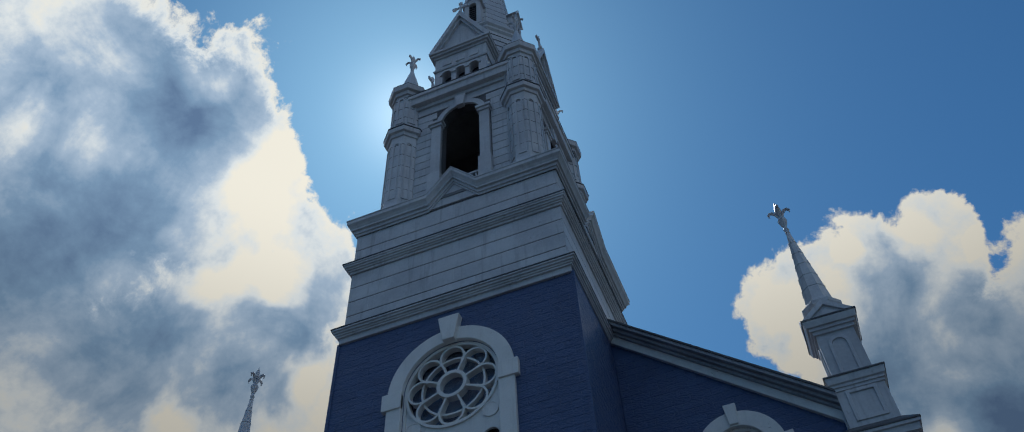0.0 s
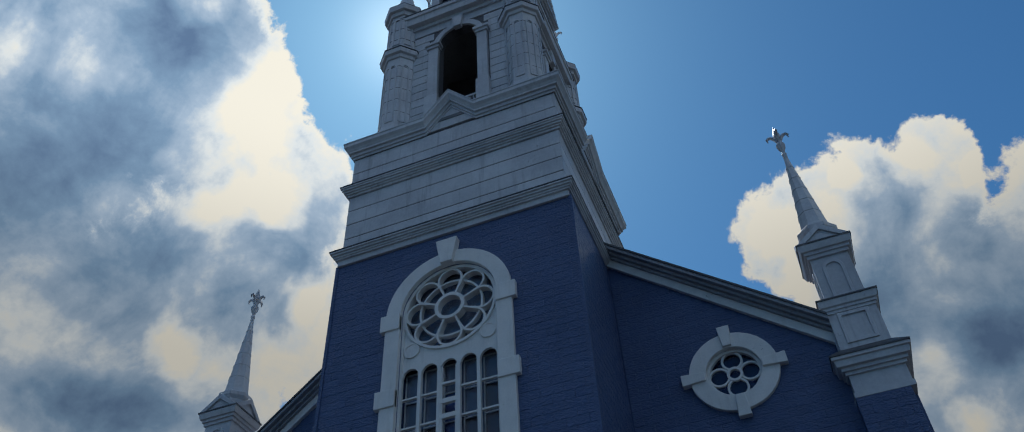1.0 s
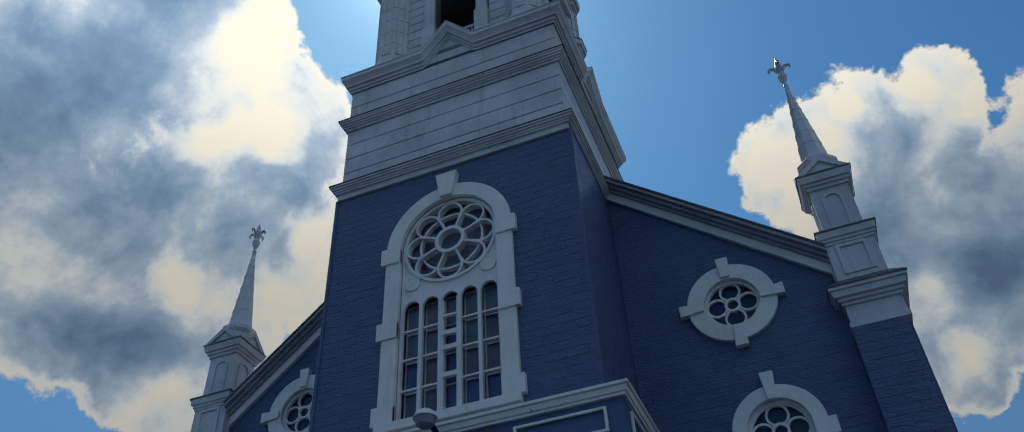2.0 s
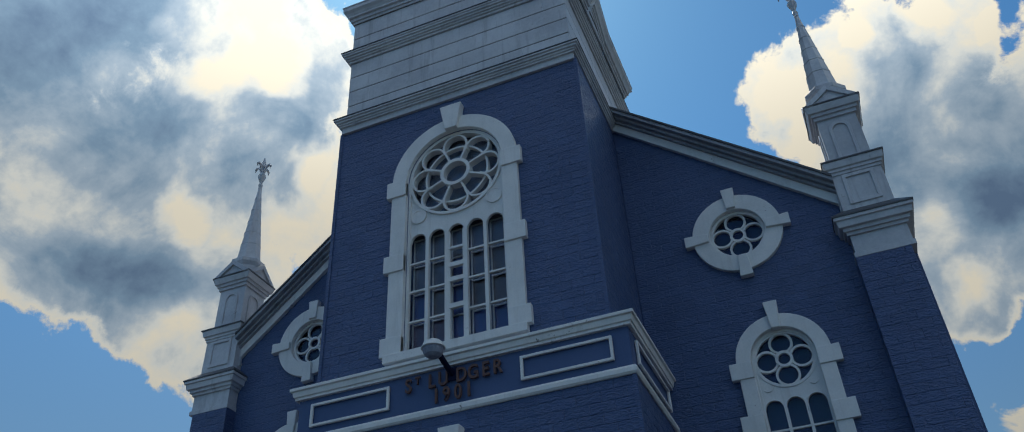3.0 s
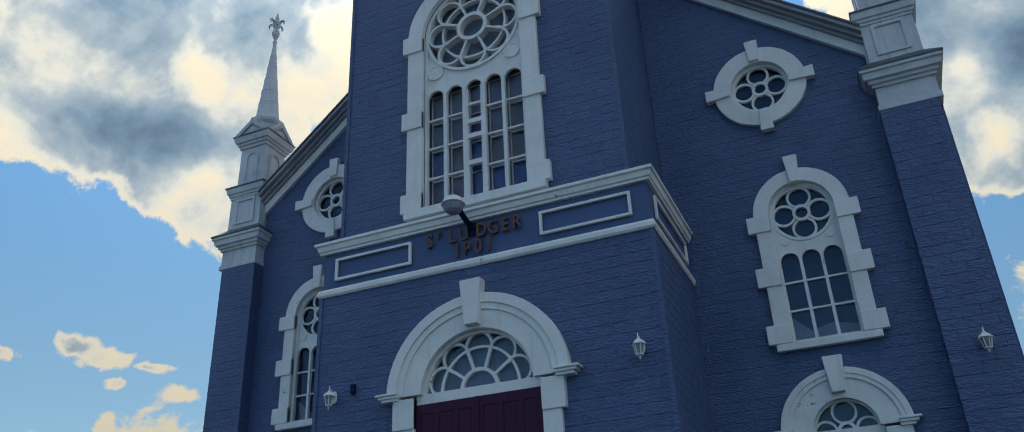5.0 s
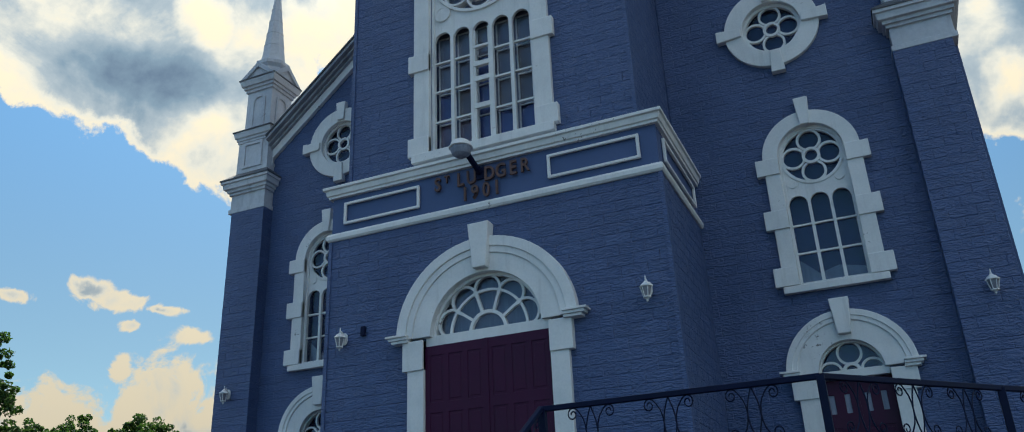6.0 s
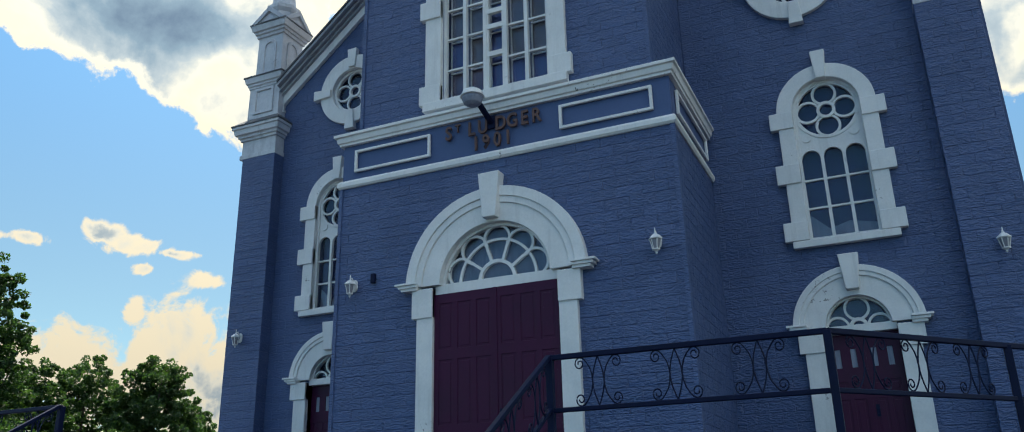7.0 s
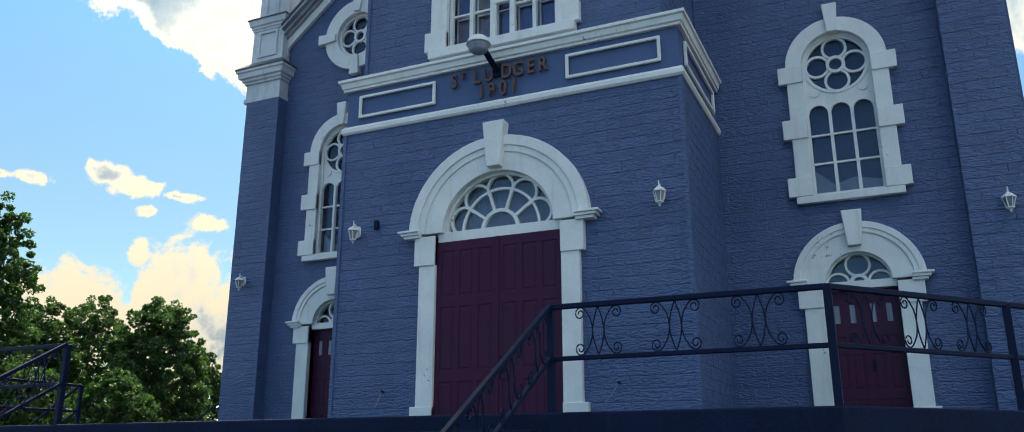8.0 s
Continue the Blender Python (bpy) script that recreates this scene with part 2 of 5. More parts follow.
MAROON = surface("maroon door paint", (0.042, 0.006, 0.030), (0.058, 0.009, 0.040), 0.45, 1.2, 18, 0.2, gloss=0.2)
IRON = surface("black iron paint", (0.003, 0.006, 0.026), (0.006, 0.011, 0.042), 0.45, 4, 60, 0.2, gloss=0.12)
CONCRETE = surface("dark painted concrete", (0.004, 0.009, 0.030), (0.010, 0.018, 0.052), 0.8, 1.5, 30, 0.5, 0.01, streaks=0.3, streak_colour=(0.02, 0.028, 0.05), gloss=0.12)
ROOF = surface("grey sheet roof", (0.10, 0.105, 0.11), (0.18, 0.185, 0.19), 0.45, 1.0, 10, 0.2, metal=0.3)
RUST = surface("rusty brown letters", (0.095, 0.056, 0.052), (0.145, 0.085, 0.075), 0.8, 6, 50, 0.4)
# shade of the unlit inside, put into a dark colour
DARK = surface("unlit interior tone", (0.03, 0.035, 0.06), (0.05, 0.058, 0.10), 0.9)
LOUVRE = surface("black louvre wood", (0.012, 0.014, 0.02), (0.03, 0.032, 0.04), 0.7)
GLASS = glass_pane("window glass", (0.75, 0.80, 0.88), 0.02)
CURTAIN = surface("pale blind behind glass", (0.17, 0.20, 0.27), (0.30, 0.33, 0.40), 0.9, 3, 30, 0.2, stretch=(8, 8, 0.6))
# cloudy sky mirrored in the tower window, painted as blotchy blue grey
PALE_REFLECTION = surface("blue grey sky reflection", (0.15, 0.18, 0.28), (0.36, 0.39, 0.46), 0.5, 1.4, 30, 0.2)
STAINED = [surface("stained glass " + c, a, b, 0.5, 2.2, 30, 0.2) for c, a, b in (
    ("slate", (0.16, 0.17, 0.22), (0.26, 0.26, 0.29)), ("blue", (0.05, 0.075, 0.22), (0.10, 0.14, 0.36)),
    ("umber", (0.15, 0.13, 0.14), (0.24, 0.20, 0.19)), ("rose", (0.15, 0.11, 0.17), (0.27, 0.20, 0.25)))]
# blue sky reflected in the panes, put into the colour of added sheets
DARK_REFLECTION = surface("dark blue sky reflection", (0.010, 0.016, 0.075), (0.020, 0.032, 0.135), 0.8)
GROUND = surface("asphalt", (0.038, 0.038, 0.040), (0.062, 0.062, 0.062), 0.85, 0.4, 30, 0.6, 0.01)

# ---- mesh helpers ----
from mathutils.geometry import delaunay_2d_cdt


def part(name, bm, mat, parent=None, label="", bevel=0.0, smooth=False):
    """One bmesh as one object under a thing or a part."""
    bmesh.ops.recalc_face_normals(bm, faces=bm.faces[:])
    me = bpy.data.meshes.new(name)
    bm.to_mesh(me)
    bm.free()
    me.materials.append(mat)
    ob = new(name, me)
    if smooth:
        for f in me.polygons:
            f.use_smooth = True
    if bevel:
        mod = ob.modifiers.new("edges", "BEVEL")
        mod.width, mod.segments, mod.limit_method, mod.angle_limit = bevel, 2, "ANGLE", radians(40)
        mod.use_clamp_overlap = True
    if parent:
        ob.parent = parent
    if label:
        ob["label"] = label
    return ob


def base(name, m, label, category, group="", kind=""):
    ob = new(name)
    ob.matrix_basis = m
    ob.empty_display_size = 0.1
    return tagged(ob, label, category, group, kind)


def box(bm, x0, x1, y0, y1, z0, z1, m=None):
    v = [bm.verts.new((x, y, z)) for x in (x0, x1) for y in (y0, y1) for z in (z0, z1)]
    for f in ((0, 1, 3, 2), (4, 6, 7, 5), (0, 4, 5, 1), (2, 3, 7, 6), (0, 2, 6, 4), (1, 5, 7, 3)):
        bm.faces.new([v[i] for i in f])
    if m is not None:
        bmesh.ops.transform(bm, matrix=m, verts=v)
    return v


def prism(bm, pts, y0, y1):
    """A plane outline of (x, z), from depth y0 to y1."""
    a = [bm.verts.new((x, y0, z)) for x, z in pts]
    b = [bm.verts.new((x, y1, z)) for x, z in pts]
    bm.faces.new(a), bm.faces.new(b[::-1])
    k = len(pts)
    for i in range(k):
        bm.faces.new((a[i], b[i], b[(i + 1) % k], a[(i + 1) % k]))
    return a + b


def inside(p, poly):
    hit, k = False, len(poly)
    for i in range(k):
        (x0, z0), (x1, z1) = poly[i], poly[(i + 1) % k]
        if (z0 > p[1]) != (z1 > p[1]) and p[0] < (x1 - x0) * (p[1] - z0) / (z1 - z0) + x0:
            hit = not hit
    return hit


def plate(bm, outer, holes, y0, y1):
    """A wall or plate of (x, z) outline with holes right through it, from depth y0 to y1."""
    loops = [outer, *holes]
    pts, edges = [], []
    for loop in loops:
        s = len(pts)
        pts += [Vector(p) for p in loop]
        edges += [(s + i, s + (i + 1) % len(loop)) for i in range(len(loop))]
    out, _, tris, *_ = delaunay_2d_cdt(pts, edges, [], 0, 1e-6)
    a = [bm.verts.new((p.x, y0, p.y)) for p in out]
    b = [bm.verts.new((p.x, y1, p.y)) for p in out]
    for tri in tris:
        c = sum((out[i] for i in tri), Vector((0, 0))) / len(tri)
        if inside(c, outer) and not any(inside(c, h) for h in holes):
            bm.faces.new([a[i] for i in tri]), bm.faces.new([b[i] for i in reversed(tri)])
    rim = {}
    for e in bm.edges:
        if len(e.link_faces) == 1:
            rim[e] = 1
    back = {v: w for v, w in zip(a, b)}
    for e in list(rim):
        v, w = e.verts
        if v in back and w in back:
            bm.faces.new((v, w, back[w], back[v]))
    bmesh.ops.delete(bm, geom=[v for v in a + b if not v.link_faces], context="VERTS")


def arch(cx, half, bottom, spring, k=20, rise=1.0):
    """Outline of an arched opening."""
    top = [(cx + half * math.cos(math.pi * i / k), spring + rise * half * math.sin(math.pi * i / k)) for i in range(k + 1)]
    return [(cx - half, bottom), (cx + half, bottom)] + top


def circle(cx, cz, r, k=32):
    return [(cx + r * math.cos(2 * math.pi * i / k), cz + r * math.sin(2 * math.pi * i / k)) for i in range(k)]


def ring(bm, cx, cz, r0, r1, y0, y1, a0=0.0, a1=360.0, k=32):
    """A flat ring or part of one."""
    full = abs(a1 - a0) >= 360
    cols = []
    for i in range(k if full else k + 1):
        a = radians(a0 + (a1 - a0) * i / k)
        c, s = math.cos(a), math.sin(a)
        cols.append([bm.verts.new((cx + r * c, y, cz + r * s)) for r, y in ((r0, y0), (r1, y0), (r1, y1), (r0, y1))])
    for i in range(len(cols) if full else len(cols) - 1):
        p, q = cols[i], cols[(i + 1) % len(cols)]
        for j in range(4):
            bm.faces.new((p[j], p[(j + 1) % 4], q[(j + 1) % 4], q[j]))
    if not full:
        bm.faces.new(cols[0]), bm.faces.new(cols[-1][::-1])


def bar(bm, p, q, w, y0, y1):
    """A flat bar between two (x, z) points."""
    d = (Vector(q) - Vector(p)).normalized() * w / 2
    s = Vector((-d.y, d.x))
    p, q = Vector(p), Vector(q)
    prism(bm, [tuple(p - s), tuple(q - s), tuple(q + s), tuple(p + s)], y0, y1)


def tube(bm, pts, r, k=6, closed=False):
    """A round bar along 3D points."""
    pts = [Vector(p) for p in pts]
    cols = []
    for i, p in enumerate(pts):
        d = (pts[min(i + 1, len(pts) - 1)] - pts[max(i - 1, 0)]).normalized()
        u = d.cross(Vector((0, 0, 1)))
        u = (u if u.length > 0.05 else d.cross(Vector((1, 0, 0)))).normalized()
        w = d.cross(u)
        rr = r[i] if isinstance(r, (list, tuple)) else r
        cols.append([bm.verts.new(p + rr * (u * math.cos(2 * math.pi * j / k) + w * math.sin(2 * math.pi * j / k))) for j in range(k)])
    for c0, c1 in zip(cols, cols[1:]):
        for j in range(k):
            bm.faces.new((c0[j], c0[(j + 1) % k], c1[(j + 1) % k], c1[j]))
    bm.faces.new(cols[0][::-1]), bm.faces.new(cols[-1])


def stack(bm, levels, k=4, turn=45.0, cx=0.0, cy=0.0):
    """Rings of k corners, of (half width, height), joined upwards: towers, caps, spires, mouldings."""
    cols = []
    f = 1 / math.cos(math.pi / k)
    for half, z in levels:
        cols.append([bm.verts.new((cx + max(half, 0.002) * f * math.cos(radians(turn) + 2 * math.pi * j / k),
                                   cy + max(half, 0.002) * f * math.sin(radians(turn) + 2 * math.pi * j / k), z)) for j in range(k)])
    for c0, c1 in zip(cols, cols[1:]):
        for j in range(k):
            bm.faces.new((c0[j], c0[(j + 1) % k], c1[(j + 1) % k], c1[j]))
    bm.faces.new(cols[0][::-1]), bm.faces.new(cols[-1])


def moulding(bm, line, profile, closed=False):
    """A moulding of (out, up) profile along plan points (x, y) with mitred corners; outside is to the right of the way."""
    k = len(line)
    cols = []
    for i in range(k):
        a = Vector(line[i]) - Vector(line[i - 1]) if i or closed else None
        b = Vector(line[(i + 1) % k]) - Vector(line[i]) if i < k - 1 or closed else None
        na = Vector((a.y, -a.x)).normalized() if a is not None else None
        nb = Vector((b.y, -b.x)).normalized() if b is not None else None
        na, nb = na or nb, nb or na
        mid = (na + nb).normalized()
        mid /= max(mid.dot(na), 0.3)
        cols.append([bm.verts.new((line[i][0] + mid.x * o, line[i][1] + mid.y * o, u)) for o, u in profile])
    j = len(profile)
    for i in range(k if closed else k - 1):
        p, q = cols[i], cols[(i + 1) % k]
        for s in range(j):
            bm.faces.new((p[s], p[(s + 1) % j], q[(s + 1) % j], q[s]))
    if not closed:
        bm.faces.new(cols[0]), bm.faces.new(cols[-1][::-1])


FACE = {"front": Matrix.Identity(4), "right": pose(0, 0, 0, 0, 0, 90), "back": pose(0, 0, 0, 0, 0, 180), "left": pose(0, 0, 0, 0, 0, -90)}

# ---- the church: walls ----
SILL = 2.04                     # top of the forecourt platform
PORCH_X, PORCH_Y = 3.28, -2.98
TOWER = 2.93
RAKE = 0.845                    # slope of the gable


def rake_z(x):
    return 18.42 - RAKE * abs(x)


SIDE_WIN = arch(0, 0.62, 6.2, 8.70)
SIDE_DOOR = arch(0, 0.60, SILL - 0.04, 4.55, rise=0.92)
OCULUS = circle(0, 11.66, 0.58)


def shifted(poly, dx):
    return [(x + dx, z) for x, z in poly]


front_holes = []
for s in (-1, 1):
    front_holes += [shifted(SIDE_WIN, 5.52 * s), shifted(SIDE_DOOR, 5.50 * s), shifted(OCULUS, 5.24 * s)]
bm = bmesh.new()
plate(bm, [(-8.4, -0.4), (8.4, -0.4), (8.4, rake_z(8.4) - 0.35), (0, rake_z(0) - 0.35), (-8.4, rake_z(8.4) - 0.35)], front_holes, 0.02, 0.45)
wall_front = part("wall_front", bm, BLUE_FLAT)
tagged(wall_front, "blue painted gabled front wall with stone-pattern siding", "wall", kind="structure")

bm = bmesh.new()
TOWER_WIN = arch(0, 1.10, 9.05, 13.14)
plate(bm, [(-TOWER, SILL), (TOWER, SILL), (TOWER, 15.4), (-TOWER, 15.4)], [TOWER_WIN, arch(0, 1.17, SILL - 0.1 + 0.11, 5.42, rise=0.9)], -2.85, -2.5)
box(bm, TOWER - 0.35, TOWER, -2.5, 2.93, SILL, 15.4)
box(bm, -TOWER, -TOWER + 0.35, -2.5, 2.93, SILL, 15.4)
wall_tower = part("wall_tower", bm, BLUE_FLAT)
tagged(wall_tower, "tall blue square bell tower wall with siding blocks", "wall", kind="structure")

bm = bmesh.new()
PORCH_DOOR = arch(0, 1.17, SILL - 0.04, 5.40, rise=0.9)
plate(bm, [(-PORCH_X + .02, -0.2), (PORCH_X - .02, -0.2), (PORCH_X - .02, 8.56), (-PORCH_X + .02, 8.56)], [PORCH_DOOR], PORCH_Y + 0.02, PORCH_Y + 0.10)
box(bm, TOWER + 0.02, PORCH_X - .02, PORCH_Y + .11, 0.015, -0.2, 8.56)
box(bm, -PORCH_X + .02, -TOWER - 0.02, PORCH_Y + .11, 0.015, -0.2, 8.56)
wall_porch = part("wall_porch", bm, BLUE_FLAT)
tagged(wall_porch, "blue projecting entrance base of the tower with siding", "wall", kind="structure")

# side and back walls, roof and added boards for the dark inside
bm = bmesh.new()
box(bm, -8.38, -8.0, 0.46, 32, -0.2, 10.9)
box(bm, 8.0, 8.38, 0.46, 32, -0.2, 10.9)
box(bm, -8.38, 8.38, 32.0, 32.4, -0.2, 10.9)
tagged(part("wall_nave", bm, BLUE_FLAT), "blue long side walls of the church nave", "wall", kind="structure")
bm = bmesh.new()
for s in (-1, 1):
    v = [bm.verts.new(c) for c in ((s * 8.40, 0.30, rake_z(8.40) - 0.02), (s * 8.40, 32.6, rake_z(8.40) - 0.02), (0, 32.6, rake_z(0) - 0.02), (0, 0.30, rake_z(0) - 0.02),
                                   (s * 8.40, 0.30, rake_z(8.40) - 0.22), (s * 8.40, 32.6, rake_z(8.40) - 0.22), (0, 32.6, rake_z(0) - 0.22), (0, 0.30, rake_z(0) - 0.22))]
    for f in ((0, 1, 2, 3), (4, 7, 6, 5), (0, 4, 5, 1), (0, 3, 7, 4), (1, 5, 6, 2)):
        bm.faces.new([v[i] for i in f])
tagged(part("roof", bm, ROOF), "grey sheet metal pitched church roof", "roof", kind="structure")
# boards added behind the openings; their dark colour gives the indoor shade
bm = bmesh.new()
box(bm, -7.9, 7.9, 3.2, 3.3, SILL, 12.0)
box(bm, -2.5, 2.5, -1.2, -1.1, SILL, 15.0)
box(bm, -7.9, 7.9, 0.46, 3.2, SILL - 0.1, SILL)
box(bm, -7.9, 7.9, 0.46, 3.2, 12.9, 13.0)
tagged(part("wall_inner", bm, DARK), "added dark boards for the unlit inside behind the windows", "wall", kind="structure")

# rake cornices of the gable
for s, nm in ((1, "rake_cornice"), (-1, "rake_cornice")):
    holder = base(nm, Matrix.Identity(4), "white stepped wooden cornice along the gable slope", "cornice", "gable cornices", "structure")
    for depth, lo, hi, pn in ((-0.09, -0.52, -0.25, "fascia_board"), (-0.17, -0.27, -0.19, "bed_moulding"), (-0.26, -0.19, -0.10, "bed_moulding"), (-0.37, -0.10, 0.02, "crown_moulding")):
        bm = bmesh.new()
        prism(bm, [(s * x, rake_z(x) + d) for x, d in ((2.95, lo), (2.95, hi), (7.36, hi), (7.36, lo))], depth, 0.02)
        # upper mouldings get the grey with their shadow painted in
        part(pn, bm, WHITE if pn == "fascia_board" else SHADED_TRIM, holder, bevel=0.008)
    bm = bmesh.new()
    prism(bm, [(s * x, rake_z(x) + d) for x, d in ((2.95, 0.0), (2.95, 0.06), (7.36, 0.06), (7.36, 0.0))], -0.40, 0.3)
    part("drip_edge", bm, FLASHING, holder)

# corner piers
PIER = 7.795
for s in (-1, 1):
    bm = bmesh.new()
    box(bm, PIER * s - 0.49, PIER * s + 0.49, -0.32, 0.93, -0.2, 10.3)
    tagged(part("wall_pier_east" if s > 0 else "wall_pier_west", bm, BLUE_FLAT), "blue corner pier with siding blocks", "wall", kind="structure")

# ---- tower cornices and white stages ----
def square(h):
    return [(-h, -h), (h, -h), (h, h), (-h, h)][::1]


def band(name, half, profile, label, mat=TIN):
    bm = bmesh.new()
    moulding(bm, square(half), profile, closed=True)
    return tagged(part(name, bm, mat, bevel=0.012), label, "cornice", kind="structure")


def steps_out(z, *runs):
    """A cornice profile of upright faces and level soffits: (out, height) from the bottom."""
    out = [(-0.1, z)]
    for o, h in runs:
        out += [(o, z), (o, z + h)]
        z += h
    return out + [(-0.1, z + 0.02)]


band("cornice_lower", 2.88, steps_out(15.24, (0.04, 0.16), (0.09, 0.05), (0.12, 0.05), (0.16, 0.06), (0.20, 0.05)), "white painted cornice above the blue tower wall")
band("flashing_lower", 2.88, [(-0.1, 15.61), (0.215, 15.61), (0.215, 15.645), (-0.1, 15.67)], "dark metal drip edge on the tower cornice", FLASHING)
band("cornice_middle", 2.88, steps_out(17.62, (0.03, 0.07), (0.07, 0.05), (0.11, 0.06), (0.15, 0.06), (0.18, 0.05)), "white painted tin string course round the tower")
band("flashing_middle", 2.88, [(-0.1, 17.91), (0.195, 17.91), (0.195, 17.945), (-0.1, 17.98)], "dark metal drip edge on the string course", FLASHING)
bm = bmesh.new()
stack(bm, [(2.86, 15.4), (2.84, 19.4)])
wall_stage = tagged(part("wall_stage", bm, SEAM), "white painted tin panelled tower stage", "wall", kind="structure")

# upper cornice with a low gable in each side
prof = [(0.02, -0.52), (0.05, -0.52), (0.05, -0.44), (0.09, -0.44), (0.09, -0.34), (0.15, -0.33), (0.15, -0.27), (0.19, -0.20), (0.25, -0.13), (0.25, -0.02), (0.27, -0.01), (0.27, 0.03), (0.02, 0.06)]
holder = base("cornice_upper", Matrix.Identity(4), "white tin cornice with a small gable on each tower face", "cornice", kind="structure")
for nm, m in FACE.items():
    bm = bmesh.new()
    line = [(-1, 0.0), (-0.72, 0.0), (0.0, 0.86), (0.72, 0.0), (1, 0.0)]
    cols = []
    for i, (x, up) in enumerate(line):
        col = []
        for o, u in prof:
            xx = x * (2.86 + o) if i in (0, 4) else x
            col.append(bm.verts.new((xx, -2.86 - o, 19.62 + up + u)))
        cols.append(col)
    for p, q in zip(cols, cols[1:]):
        for j in range(len(prof)):
            bm.faces.new((p[j], p[(j + 1) % len(prof)], q[(j + 1) % len(prof)], q[j]))
    bm.faces.new(cols[0]), bm.faces.new(cols[-1][::-1])
    prism(bm, [(-0.75, 19.2), (0.75, 19.2), (0.72, 19.55), (0, 20.4), (-0.72, 19.55)], -2.885, -2.6)
    bmesh.ops.transform(bm, matrix=m, verts=bm.verts)
    part("gabled_moulding", bm, TIN, holder, bevel=0.01)
bm = bmesh.new()
box(bm, -2.9, 2.9, -2.9, 2.9, 19.5, 19.62)
part("deck", bm, ROOF, holder)

# ---- belfry ----
BELS = {"front": 2.42, "right": 2.15, "back": 2.2, "left": 2.15}
belfry = base("belfry", Matrix.Identity(4), "white tin belfry with tall arched openings and corner turrets", "belfry", kind="structure")
BELL_OPEN = arch(0, 0.64, 20.3, 23.98)
for nm, m in FACE.items():
    BEL = BELS[nm]
    bm = bmesh.new()
    plate(bm, [(-1.66, 19.6), (1.66, 19.6), (1.66, 25.0), (-1.66, 25.0)], [BELL_OPEN], -BEL, -BEL + 0.3)
    for s in (-1, 1):
        box(bm, s * 1.60 - 0.05, s * 1.60 + 0.05, -BEL + 0.3, -1.6, 19.6, 25.0)
    bmesh.ops.transform(bm, matrix=m, verts=bm.verts)
    part("wall", bm, SEAM, belfry)
    for s in (-1, 1):
        bm = bmesh.new()
        box(bm, s * 0.80 - 0.16, s * 0.80 + 0.16, -BEL - 0.12, -BEL + 0.05, 20.5, 23.72)
        box(bm, s * 0.80 - 0.20, s * 0.80 + 0.20, -BEL - 0.18, -BEL + 0.05, 19.62, 21.30)
        box(bm, s * 0.80 - 0.20, s * 0.80 + 0.20, -BEL - 0.17, -BEL + 0.05, 23.70, 23.82)
        box(bm, s * 0.80 - 0.25, s * 0.80 + 0.25, -BEL - 0.22, -BEL + 0.05, 23.82, 23.94)
        bmesh.ops.transform(bm, matrix=m, verts=bm.verts)
        part("pilaster", bm, TIN, belfry, bevel=0.01)
    bm = bmesh.new()
    ring(bm, 0, 23.98, 0.64, 0.84, -BEL - 0.07, -BEL + 0.02, 0, 180, 20)
    prism(bm, [(-0.12, 24.5), (0.12, 24.5), (0.19, 25.05), (-0.19, 25.05)], -BEL - 0.16, -BEL)
    bmesh.ops.transform(bm, matrix=m, verts=bm.verts)
    part("archivolt", bm, TIN, belfry, bevel=0.01)
    bm = bmesh.new()
    moulding(bm, [(-1.7, -1.5), (-1.7, -BEL), (1.7, -BEL), (1.7, -1.5)], [(-0.25, 24.78), (0.04, 24.78), (0.04, 25.12), (0.11, 25.12), (0.11, 25.28), (0.26, 25.30), (0.28, 25.60), (0.33, 25.62), (0.33, 25.8), (-0.25, 25.95)])
    bmesh.ops.transform(bm, matrix=m, verts=bm.verts)
    part("cornice", bm, TIN, belfry, bevel=0.006)
    bm = bmesh.new()
    moulding(bm, [(-1.7, -1.5), (-1.7, -BEL), (1.7, -BEL), (1.7, -1.5)], [(-0.2, 25.78), (0.345, 25.78), (0.345, 25.82), (-0.2, 25.97)])
    bmesh.ops.transform(bm, matrix=m, verts=bm.verts)
    part("flashing", bm, FLASHING, belfry)
    bm = bmesh.new()
    for i in range(5):
        x = -0.48 + 0.24 * i
        prism(bm, [(x - 0.09, 20.95), (x - 0.05, 20.95), (x + 0.02, 20.5), (x - 0.02, 20.5)], -BEL + 0.08, -BEL + 0.13)
        prism(bm, [(x + 0.05, 20.95), (x + 0.09, 20.95), (x + 0.02, 20.5), (x - 0.02, 20.5)], -BEL + 0.085, -BEL + 0.135)
    box(bm, -0.63, 0.63, -BEL + 0.06, -BEL + 0.16, 20.95, 21.03)
    box(bm, -0.63, 0.63, -BEL + 0.06, -BEL + 0.16, 20.3, 20.5)
    bmesh.ops.transform(bm, matrix=m, verts=bm.verts)
    part("balustrade", bm, TIN, belfry)
bm = bmesh.new()
box(bm, -1.5, 1.5, -2.0, 1.9, 19.63, 19.7), box(bm, -2.1, 2.1, -2.3, 2.1, 25.5, 25.7)
box(bm, -1.5, 1.5, -0.05, 0.05, 19.7, 25.4)
part("inner_floor", bm, ROOF, belfry)


def seam_ring(parent, half, z, k=8, turn=22.5):
    """A thin dark lap joint round a shaft or spire."""
    bm = bmesh.new()
    stack(bm, [(half, z), (half, z + 0.014)], k, turn)
    part("seam", bm, SEAM, parent)


